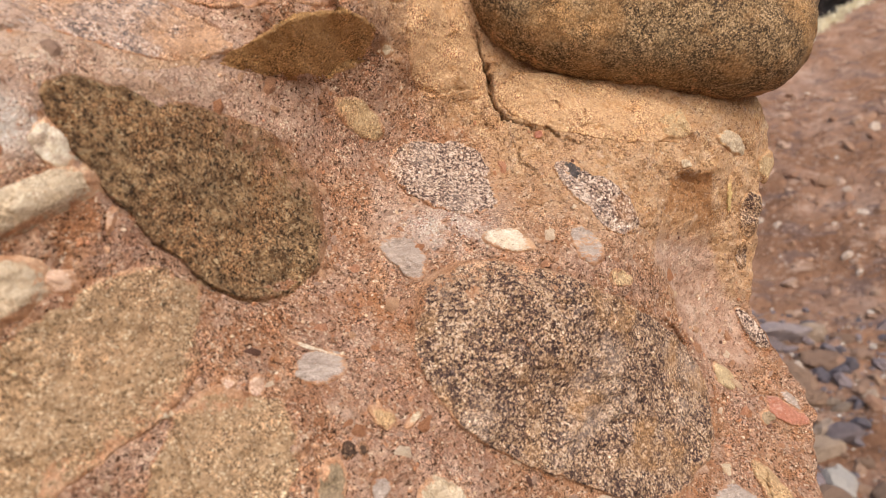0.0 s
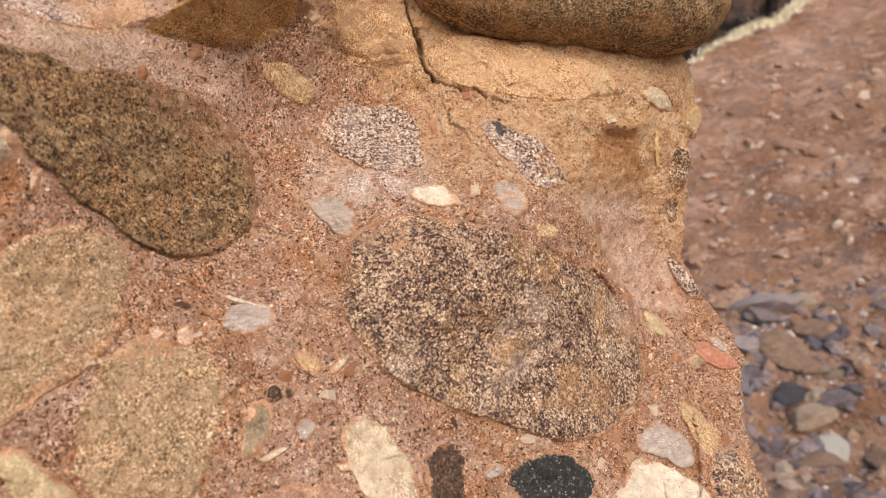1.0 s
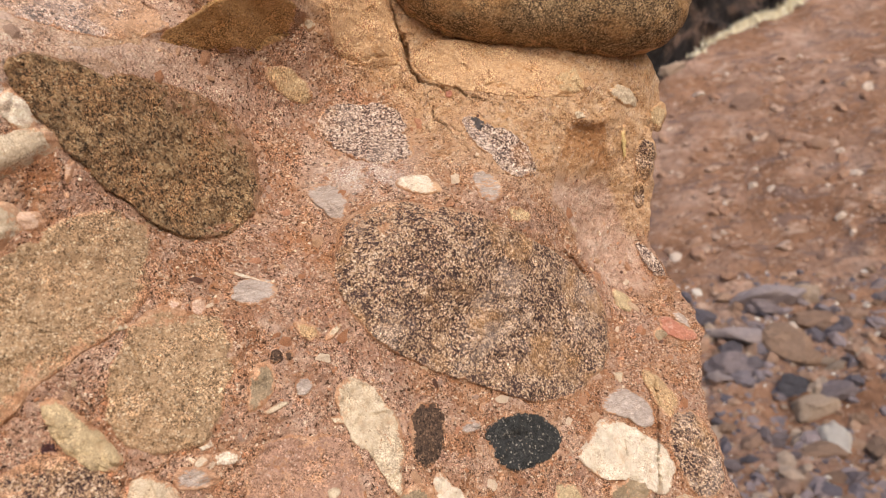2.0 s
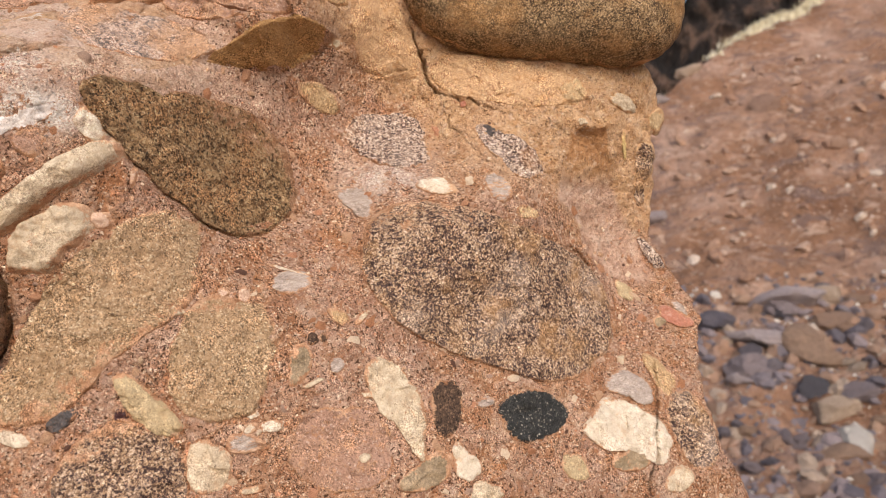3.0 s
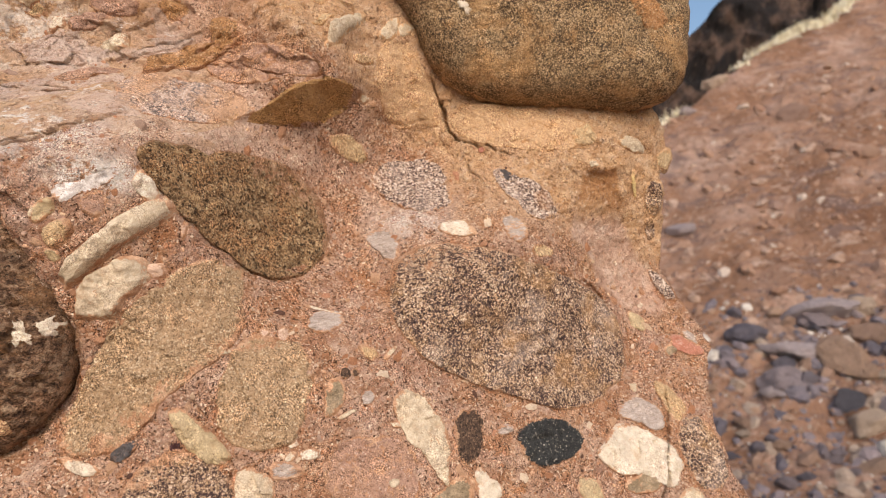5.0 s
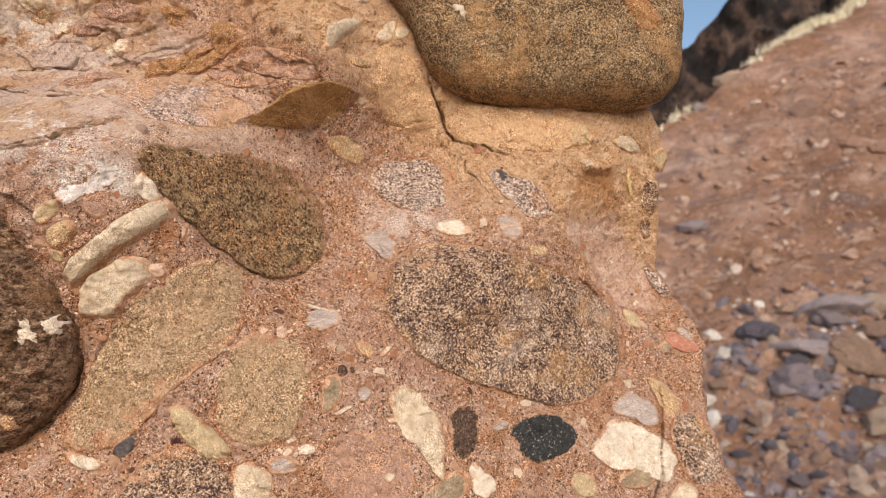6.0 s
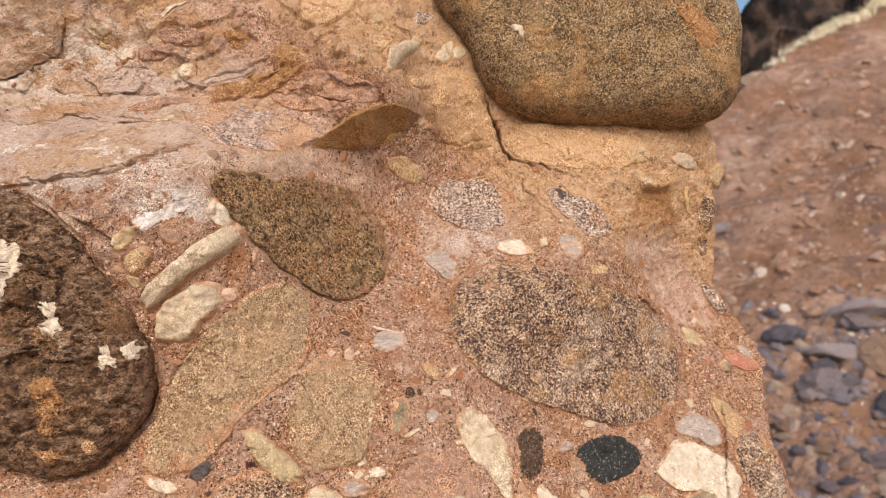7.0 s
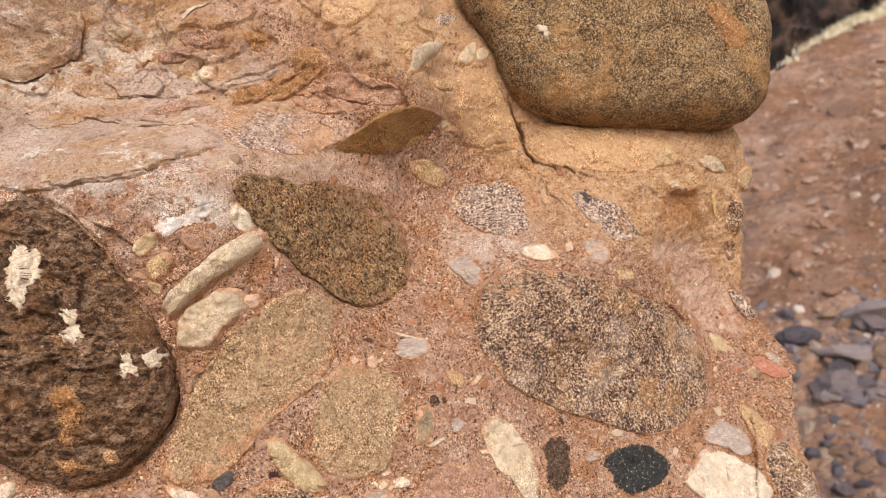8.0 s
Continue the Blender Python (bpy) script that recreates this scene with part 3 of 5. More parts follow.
stone("chert", 0.321, 1.279, 0.0358, 0.0182, -22, (0.01, 0.00, -0.02, -0.11, -0.07, 0.02), 0.0004, 0.0025, 0.001, "grey banded chert pebble")
stone("yellow", 0.370, 1.292, 0.0326, 0.0153, -59, (0.01, 0.00, -0.09, -0.06, -0.04, 0.03), 0.0004, 0.0021, 0.001, "yellowish sandstone pebble")
stone("cream", -0.182, 1.251, 0.0270, 0.0214, -79, (0.00, 0.00, 0.00, -0.03, -0.02, 0.03, 0.00, 0.01, 0.00, 0.00, 0.00, 0.00), 0.0004, 0.0030, 0.001, "cream limestone pebble")
stone("olivecream", -0.238, 1.318, 0.0437, 0.0140, -49, (0.00, 0.00, -0.03, 0.06, -0.03, 0.00, -0.01, -0.02, -0.01, -0.02, -0.01, -0.01), 0.0, 0.0040, 0.002, "olive-cream cracked cobble")
stone("blueblack", -0.314, 1.312, 0.0173, 0.0085, 31, (0.00, 0.00, 0.03, 0.03, 0.01, 0.00), 0.0004, 0.0012, 0.001, "blue-black pebble")
stone("purple", -0.260, 1.312, 0.0083, 0.0056, -40, (-0.01, 0.00, 0.13, 0.04, 0.02, -0.05), 0.0004, 0.0008, 0.001, "dark purple pebble")
stone("white", -0.361, 1.298, 0.0238, 0.0068, -20, (0.00, 0.00, -0.06, 0.07, -0.02, -0.01), 0.0004, 0.0010, 0.001, "white limestone pebble")
stone("white", -0.142, 1.285, 0.0080, 0.0050, 22, (0.00, 0.01, -0.04, 0.03, 0.02, 0.01), 0.0004, 0.0007, 0.001, "white limestone pebble")
stone("white", -0.121, 1.285, 0.0119, 0.0062, -2, (0.00, 0.00, 0.02, 0.02, -0.05, 0.00), 0.0004, 0.0009, 0.001, "white limestone pebble")
stone("cream", -0.318, 1.554, 0.0725, 0.0128, 41, (0.00, 0.00, -0.04, -0.01, -0.08, 0.01, 0.03, -0.03, 0.02, 0.00, 0.01, 0.02), 0.004, 0.0140, 0.003, "cream rod-shaped limestone cobble")
stone("cream", -0.328, 1.497, 0.0440, 0.0229, 44, (0.00, 0.00, 0.03, -0.01, 0.00, -0.02, -0.02, 0.02, 0.02, 0.00, 0.01, 0.00), 0.004, 0.0070, 0.003, "cream blocky limestone cobble")
stone("yellow", -0.370, 1.561, 0.0175, 0.0120, 49, (0.00, 0.00, 0.03, -0.01, -0.01, 0.00), 0.002, 0.0060, 0.002, "round yellowish pebble")
stone("olivecream", -0.383, 1.588, 0.0168, 0.0083, 55, (0.00, 0.00, -0.04, -0.07, 0.01, 0.00), 0.0004, 0.0012, 0.001, "olive-cream pebble")
stone("pink", -0.283, 1.517, 0.0087, 0.0078, 87, (0.00, 0.00, -0.05, 0.01, -0.02, -0.06), 0.0004, 0.0011, 0.001, "pink pebble")
stone("chert", -0.110, 1.445, 0.0214, 0.0154, -8, (0.00, 0.00, -0.01, 0.00, 0.00, 0.00), 0, 0.0010, 0.001, "translucent grey chert pebble")
stone("yellow", -0.055, 1.400, 0.0148, 0.0079, -34, (-0.01, 0.00, -0.07, 0.02, 0.03, 0.00), 0.0004, 0.0011, 0.001, "yellowish sandstone pebble")
stone("cream", -0.028, 1.397, 0.0108, 0.0041, 42, (-0.01, 0.00, 0.04, 0.00, -0.01, -0.02), 0.0004, 0.0006, 0.001, "cream limestone pebble")
stone("cream", -0.218, 1.416, 0.0097, 0.0047, -8, (0.00, 0.00, 0.00, 0.00, -0.01, 0.00), 0.0004, 0.0007, 0.001, "cream limestone pebble")
stone("olivegrey", -0.095, 1.349, 0.0229, 0.0107, 84, (0.00, 0.00, -0.06, 0.05, -0.02, -0.04), 0.0004, 0.0015, 0.001, "olive-grey pebble")
stone("chert", -0.055, 1.344, 0.0092, 0.0088, -33, (0.00, 0.00, -0.02, 0.02, -0.01, -0.01), 0.0004, 0.0012, 0.001, "grey banded chert pebble")
stone("cream", -0.073, 1.860, 0.0395, 0.0091, 58, (0.00, 0.00, -0.01, -0.04, -0.04, 0.01), 0.003, 0.0060, 0.003, "cream sliver-shaped pebble")
stone("cream", -0.015, 1.878, 0.0221, 0.0103, 64, (0.00, 0.01, 0.10, 0.05, 0.01, -0.03), 0.0004, 0.0014, 0.001, "cream limestone pebble")
stone("cream", 0.005, 1.881, 0.0136, 0.0083, 58, (0.01, 0.00, -0.05, -0.01, 0.05, 0.01), 0.0004, 0.0012, 0.001, "cream limestone pebble")
stone("yellow", -0.107, 1.913, 0.0175, 0.0105, 86, (-0.01, 0.00, 0.08, 0.08, -0.05, 0.06), 0.0004, 0.0015, 0.001, "yellowish sandstone pebble")
stone("yellow", -0.099, 1.868, 0.0161, 0.0088, 39, (0.00, 0.00, 0.00, 0.00, 0.06, -0.01), 0.0004, 0.0012, 0.001, "yellowish sandstone pebble")
stone("red", 0.415, 1.368, 0.0277, 0.0125, -30, (0.01, 0.00, 0.02, 0.07, -0.01, 0.02), 0.001, 0.0020, 0.001, "brick-red chert pebble")
stone("olivecream", 0.227, 1.192, 0.0207, 0.0128, -37, (0.00, 0.00, 0.07, 0.00, 0.01, -0.02), 0.0004, 0.0018, 0.001, "olive-cream pebble")
stone("white", 0.088, 1.218, 0.0224, 0.0131, -54, (0.01, 0.00, -0.08, 0.10, 0.00, -0.04), 0.0004, 0.0018, 0.001, "white limestone pebble")
stone("olivegrey", 0.044, 1.214, 0.0303, 0.0172, 19, (0.00, 0.00, -0.09, 0.06, 0.00, 0.01), 0.0004, 0.0024, 0.001, "olive-grey pebble")
stone("cream", 0.110, 1.180, 0.0197, 0.0132, -10, (0.00, 0.00, 0.04, -0.03, 0.02, 0.01), 0.0004, 0.0018, 0.001, "cream limestone pebble")
stone("granite_dark", 0.388, 1.612, 0.0285, 0.0160, 84, (0.00, 0.00, -0.05, 0.00, -0.02, -0.02), 0.0004, 0.0021, 0.001, "speckled granite pebble")
stone("granite_dark", 0.380, 1.563, 0.0183, 0.0105, -87, (0.00, 0.00, 0.01, 0.00, -0.07, -0.03), 0.0004, 0.0012, 0.001, "speckled granite pebble")
stone("cream", -0.512, 1.924, 0.0169, 0.0101, 7, (-0.01, 0.00, 0.08, 0.00, -0.02, -0.03), 0.0004, 0.0014, 0.001, "cream limestone pebble")
stone("yellow", -0.506, 1.908, 0.0138, 0.0091, 15, (0.00, 0.00, -0.01, 0.03, -0.01, -0.04), 0.0004, 0.0013, 0.001, "yellowish sandstone pebble")
stone("mauve", -0.394, 1.908, 0.0298, 0.0155, -2, (0.00, 0.00, -0.05, 0.00, 0.01, 0.02), 0.0004, 0.0022, 0.001, "pebble")
stone("tansmooth", -0.184, 1.956, 0.0466, 0.0428, 47, (0.00, 0.00, 0.00, 0.00, -0.02, -0.03), 0.002, 0.0080, 0.002, "large smooth tan cobble")
stone("orange", -0.241, 1.859, 0.0290, 0.0266, -38, (0.00, -0.01, -0.07, 0.08, 0.01, 0.02), 0.003, 0.0160, 0.002, "olive-brown rounded cobble")
stone("cream", -0.394, 1.851, 0.0168, 0.0162, 20, (0.00, 0.00, 0.01, 0.04, 0.03, -0.04), 0.0004, 0.0023, 0.001, "cream limestone pebble")
stone("tansmooth", 0.003, 1.793, 0.0674, 0.0442, -79, (0.00, 0.00, -0.12, 0.02, -0.05, 0.00), -0.0012, 0.0008, 0.0003, "smooth tan siltstone cobble")
stone("tansmooth", 0.175, 1.725, 0.1202, 0.0363, -11, (0.00, 0.00, 0.03, 0.04, -0.03, 0.00, -0.01, -0.02, 0.00, -0.01, -0.01, -0.01), -0.0008, 0.0012, 0.0003, "long smooth tan siltstone cobble")
stone("mauve", -0.050, 1.252, 0.0607, 0.0458, -19, (0.00, 0.00, 0.01, -0.01, -0.01, -0.03), -0.001, 0.0010, 0.001, "mauve-brown siltstone cobble")
stone("yellow", 0.410, 1.675, 0.0184, 0.0133, 59, (0.00, 0.00, 0.03, 0.00, -0.01, 0.00), 0.0004, 0.0019, 0.001, "yellowish sandstone pebble")
stone("olivecream", 0.340, 1.412, 0.0167, 0.0119, -44, (0.00, 0.00, 0.00, 0.06, 0.03, -0.04), 0.0004, 0.0017, 0.001, "olive-cream pebble")
stone("cream", 0.283, 1.662, 0.0081, 0.0054, 5, (0.00, 0.00, 0.01, -0.03, -0.11, -0.08), 0.0004, 0.0008, 0.001, "cream limestone pebble")
stone("red", 0.110, 1.695, 0.0060, 0.0057, -56, (0.00, 0.00, 0.00, 0.03, -0.01, 0.02), 0.0004, 0.0008, 0.001, "pebble")
stone("cream", -0.059, 1.768, 0.0062, 0.0044, 37, (0.00, 0.00, 0.02, 0.00, -0.04, 0.02), 0.0004, 0.0006, 0.001, "cream limestone pebble")
stone("granite_light", 0.393, 1.468, 0.0315, 0.0102, -58, (0.00, -0.01, -0.06, 0.02, -0.03, 0.01), 0.0004, 0.0014, 0.001, "speckled granite pebble")
stone("lichen", 0.353, 1.632, 0.0205, 0.0040, -86, (0.01, 0.00, -0.01, 0.08, -0.03, 0.00), 0.001, 0.0010, 0, "yellow mineral crust")
stone("darkbrown", -0.082, 1.376, 0.0068, 0.0056, -52, (0.00, 0.00, 0.00, 0.01, 0.03, 0.03), 0.0004, 0.0008, 0.001, "pebble")
stone("darkbrown", -0.070, 1.377, 0.0050, 0.0044, -77, (0.00, 0.00, -0.04, 0.00, 0.03, -0.02), 0.0004, 0.0006, 0.001, "pebble")
stone("darkbrown", -0.104, 1.373, 0.0029, 0.0025, -14, (0.00, 0.00, 0.00, 0.00, 0.13, 0.02), 0.0004, 0.0004, 0.001, "pebble")
stone("chert", 0.117, 1.283, 0.0120, 0.0063, -1, (0.00, 0.00, 0.01, -0.05, 0.00, -0.02), 0.0004, 0.0009, 0.001, "grey banded chert pebble")
stone("pink", -0.159, 1.431, 0.0095, 0.0055, -82, (0.00, 0.00, 0.00, 0.03, 0.00, 0.01), 0.0004, 0.0008, 0.001, "pink pebble")
stone("pink", -0.178, 1.435, 0.0064, 0.0048, -59, (0.00, 0.00, 0.01, -0.05, -0.11, -0.06), 0.0004, 0.0007, 0.001, "pink pebble")
stone("white", -0.118, 1.460, 0.0300, 0.0019, -18, (0.01, 0.01, 0.07, 0.08, -0.09, -0.08), 0, 0.0010, 0, "thin white calcite vein")
stone("white", -0.139, 1.298, 0.0047, 0.0027, 11, (0.00, 0.00, -0.03, 0.05, -0.07, -0.11), 0.0004, 0.0004, 0.001, "white limestone pebble")
stone("cream", -0.195, 1.464, 0.0035, 0.0028, -52, (0.00, 0.00, -0.06, -0.02, -0.07, 0.11), 0.0004, 0.0004, 0.001, "cream limestone pebble")
stone("cream", -0.022, 1.307, 0.0087, 0.0037, -13, (0.00, 0.00, 0.00, 0.05, 0.07, -0.11), 0.0004, 0.0005, 0.001, "cream limestone pebble")
stone("cream", -0.079, 1.327, 0.0104, 0.0031, 22, (-0.01, 0.00, 0.05, -0.02, -0.03, -0.08), 0.0004, 0.0004, 0.001, "cream limestone pebble")
stone("blueblack", 0.146, 1.646, 0.0165, 0.0095, -50, (0.00, 0.00, -0.01, -0.03, 0.01, 0.06), 0.0004, 0.0012, 0.001, "olive-grey pebble")
stone("cream", -0.140, 1.221, 0.0129, 0.0041, 6, (-0.01, 0.00, 0.00, 0.09, -0.10, 0.00), 0.0004, 0.0006, 0.001, "cream limestone pebble")
stone("facet", -0.129, 1.747, 0.0687, 0.0167, 24, (0.00, 0.00, -0.05, 0.09, 0.05, -0.03, 0.00, 0.01, 0.00, -0.01, 0.00, 0.02), 0.0, 0.0010, 0.0, "smooth ochre facet under the ledge")
stone("plate", -0.485, 1.722, 0.1448, 0.0578, -6, (0.00, -0.01, 0.09, 0.07, 0.00, 0.01, -0.02, 0.03, 0.02, 0.02, 0.00, 0.00), 0.005, 0.0030, 0.0015, "pinkish broken rock plate with undercut edge")
stone("plate", -0.610, 1.916, 0.0593, 0.0420, 62, (0.01, 0.00, -0.14, -0.07, 0.03, -0.02), 0.014, 0.0020, 0.003, "tan rock plate with a ragged undercut edge")
stone("plate", -0.474, 1.845, 0.1052, 0.0267, -3, (0.00, 0.00, 0.00, -0.06, -0.07, 0.02), 0.001, 0.0010, 0.001, "pale pinkish rock flake")
stone("greyspeck", -0.274, 1.744, 0.0834, 0.0351, -11, (0.00, 0.00, 0.02, 0.13, -0.02, 0.00), -0.001, 0.0010, 0, "grey speckled mineral patch")
stone("chalk", -0.340, 1.615, 0.0375, 0.0091, 28, (0.03, -0.03, 0.12, 0.00, -0.10, 0.05, -0.01, 0.05, 0.04, -0.01, -0.04, -0.04), -0.0016, 0.0000, 0, "white chalky crust")
stone("white", -0.289, 1.616, 0.0160, 0.0093, -73, (0.00, 0.00, 0.02, 0.03, -0.04, -0.03), 0.0004, 0.0013, 0.001, "white limestone pebble")
stone("mauve", -0.332, 1.594, 0.0150, 0.0119, 61, (0.00, 0.00, 0.04, -0.01, 0.00, 0.01), 0.0004, 0.0017, 0.001, "pebble")
stone("plate", -0.330, 1.844, 0.0347, 0.0127, 24, (0.00, 0.00, 0.08, -0.03, 0.05, 0.05), 0.001, 0.0010, 0.001, "pale pinkish rock flake")
stone("orange", -0.275, 1.822, 0.0659, 0.0195, 26, (0.01, 0.00, 0.07, -0.02, -0.01, 0.04), 0.004, 0.0080, 0.002, "tan knobbly cobble")
stone("mauve", -0.190, 1.801, 0.0818, 0.0300, -9, (-0.01, 0.00, 0.08, 0.03, 0.04, 0.00), 0, 0.0010, 0.001, "brown rock flake")
stone("cream", 0.352, 1.695, 0.0242, 0.0114, -17, (0.00, -0.01, 0.03, -0.10, -0.02, 0.04), 0.0004, 0.0016, 0.001, "cream limestone pebble")
stone("yellow", 0.271, 1.709, 0.0215, 0.0194, -5, (0.00, 0.00, 0.04, -0.01, -0.02, -0.02), 0.0004, 0.0027, 0.001, "yellowish sandstone pebble")
stone("orange", -0.320, 1.907, 0.0155, 0.0149, 1, (0.00, 0.00, 0.00, 0.03, -0.03, -0.05), 0.0004, 0.0021, 0.001, "pebble")
stone("mauve", -0.375, 1.903, 0.0161, 0.0101, 29, (0.00, 0.00, -0.11, -0.01, 0.11, -0.01), 0.0004, 0.0014, 0.001, "pebble")
stone("white", -0.403, 1.950, 0.0256, 0.0032, 35, (0.10, -0.02, 0.20, -0.11, -0.11, -0.05), 0.0004, 0.0004, 0.001, "white limestone pebble")
stone("white", -0.475, 1.886, 0.0112, 0.0089, 68, (0.11, -0.12, -0.22, 0.25, -0.04, -0.14), 0.0004, 0.0012, 0.001, "white limestone pebble")
stone("olivecream", -0.377, 1.537, 0.0078, 0.0061, -59, (-0.01, -0.01, -0.08, -0.03, 0.01, -0.01), 0.0004, 0.0009, 0.001, "olive-cream pebble")
stone("cream", -0.392, 1.585, 0.0075, 0.0045, 84, (0.00, 0.00, -0.04, 0.00, 0.01, 0.02), 0.0004, 0.0006, 0.001, "cream limestone pebble")
stone("pink", -0.258, 1.564, 0.0101, 0.0020, 82, (0.00, 0.00, -0.13, 0.10, -0.07, -0.02), 0.0004, 0.0003, 0.001, "pink pebble")

stone("olivegrey", 0.388, 1.363, 0.0107, 0.0077, 20, (0.00, 0.00, 0.04, 0.02), 0.0004, 0.0010, 0.0005, "olive-grey pebble")
stone("chert", 0.424, 1.383, 0.0150, 0.0062, -50, (0.00, 0.00, 0.06, -0.04), 0.0004, 0.0012, 0.0005, "grey quartz sliver at the broken edge")
stone("cream", 0.315, 1.315, 0.0068, 0.0058, 30, (0.00, 0.00, 0.12, 0.05), 0.0004, 0.0008, 0.0005, "cream limestone pebble")
stone("yellow", 0.190, 1.527, 0.0180, 0.0105, -12, (0.00, 0.00, 0.05, 0.02), 0.0, 0.0008, 0.0005, "yellowish sandstone pebble")
stone("chert", -0.147, 1.270, 0.0190, 0.0110, -15, (0.00, 0.00, 0.06, 0.04), 0.0, 0.0008, 0.0005, "faint grey limestone pebble")
stone("cream", -0.025, 1.240, 0.0062, 0.0045, 10, (0.00, 0.00, 0.05, 0.02), 0.0016, 0.0008, 0.0005, "cream limestone pebble")
stone("yellow", -0.053, 1.820, 0.0120, 0.0080, 15, (0.00, 0.00, 0.04, -0.03), 0.001, 0.0040, 0.0010, "yellowish sandstone pebble")
stone("mauve", -0.431, 1.887, 0.0297, 0.0111, 12, (0.00, 0.00, 0.05, 0.02), 0.001, 0.0030, 0.0015, "pinkish lens-shaped pebble")
stone("granite_light", -0.046, 1.936, 0.0170, 0.0130, 20, (0.00, 0.00, 0.06, -0.04), 0.0004, 0.0030, 0.0010, "speckled granite pebble")
stone("white", -0.542, 1.323, 0.0105, 0.0085, 60, (0.00, 0.00, 0.08, 0.04), 0.0004, 0.0012, 0.0005, "white limestone pebble")
stone("mauve", -0.404, 1.791, 0.0374, 0.0116, 10, (0.00, 0.00, 0.06, 0.03), 0.001, 0.0015, 0.0010, "thin mauve rock flake")

# the two boulders lie on planes of their own: y, slope along x, slope along z
BOULDERS = {
    "olive_boulder": (0.865, 0.12, -0.16),
    "dark_boulder": (0.515, 0.20, 0.0),
}


# cement clinging to one side of a stone: the way in degrees, where it begins, how much
VEILS = {
    "brown coarse-grained gritstone cobble": (48, 0.15, 0.85),
    "olive-tan gritty sandstone cobble": (-52, 0.12, 1.0),
    "grey-tan sandstone cobble": (105, 0.55, 0.7),
    "large speckled dark granite cobble with rusty patches": (100, 0.45, 0.6),
    "large olive-brown granite boulder jutting from the rock": (-100, 0.45, 0.35),
    "dark brown basalt boulder with pale lime spots and ochre stains": (-60, 0.55, 0.4),
    "mauve-brown siltstone cobble": (0, -3, 0.45),
    "long smooth tan siltstone cobble": (0, -9, 0.5),
    "smooth tan siltstone cobble": (0, -3, 0.5),
    "faint grey limestone pebble": (0, -3, 0.55),
    "thin white calcite vein": (0, -3, 0.3),
    "dark speckled granite cobble": (120, 0.3, 0.5),
    "speckled granite cobble at the broken edge": (0, -3, 0.15),
    "grey speckled mineral patch": (0, -3, 0.3),
    "olive-brown rounded cobble": (0, -3, 0.4),
    "tan knobbly cobble": (0, -3, 0.5),
    "brown rock flake": (0, -3, 0.7),
    "yellowish sandstone pebble": (0, -3, 0.3),
    "olive-grey pebble": (0, -3, 0.35),
}

# the side on which a joint has opened, in degrees
JOINTS = {"brown coarse-grained gritstone cobble": 225, "large speckled dark granite cobble with rusty patches": 55}


def mesh_from(name, verts, quads, material, smooth=True):
    me = bpy.data.meshes.new(name)
    verts = np.ascontiguousarray(verts, dtype=np.float32)
    quads = np.ascontiguousarray(quads, dtype=np.int32)
    n = quads.shape[1]
    me.vertices.add(len(verts))
    me.vertices.foreach_set("co", verts.ravel())
    me.loops.add(quads.size)
    me.loops.foreach_set("vertex_index", quads.ravel())
    me.polygons.add(len(quads))
    me.polygons.foreach_set("loop_start", np.arange(len(quads), dtype=np.int32) * n)
    me.polygons.foreach_set("use_smooth", np.full(len(quads), smooth))
    me.update(calc_edges=True)
    me.materials.append(material)
    return me


def zones(me, **masks):
    for name, v in masks.items():
        me.attributes.new(name, "FLOAT", "POINT").data.foreach_set("value", np.ascontiguousarray(np.clip(v, 0, 1), dtype=np.float32).ravel())


outcrop = new("conglomerate_outcrop")
tagged(outcrop, "weathered reddish-brown conglomerate outcrop studded with rounded cobbles", "rock")


def part(name, me, parent, label=""):
    ob = new(name, me)
    ob.parent = parent
    if label:
        ob["label"] = label
    return ob


def edge_of_face(z):
    """Where the face breaks off toward the gully."""
    e = np.interp(z, [0.0, 1.126, 1.18, 1.218, 1.256, 1.295, 1.33, 1.364, 1.395, 1.42, 1.45, 1.49, 1.53, 1.573, 1.61, 1.65, 1.685, 1.723, 1.747, 1.80, 2.6],
                  [0.75, 0.476, 0.455, 0.446, 0.440, 0.440, 0.447, 0.460, 0.455, 0.440, 0.422, 0.404, 0.401, 0.412, 0.407, 0.407, 0.421, 0.418, 0.405, 0.37, 0.36])
    return e - 0.010 + 0.0035 * rough(z, 0 * z + 3.3, 0.03, 3, 0.6, seed=51)


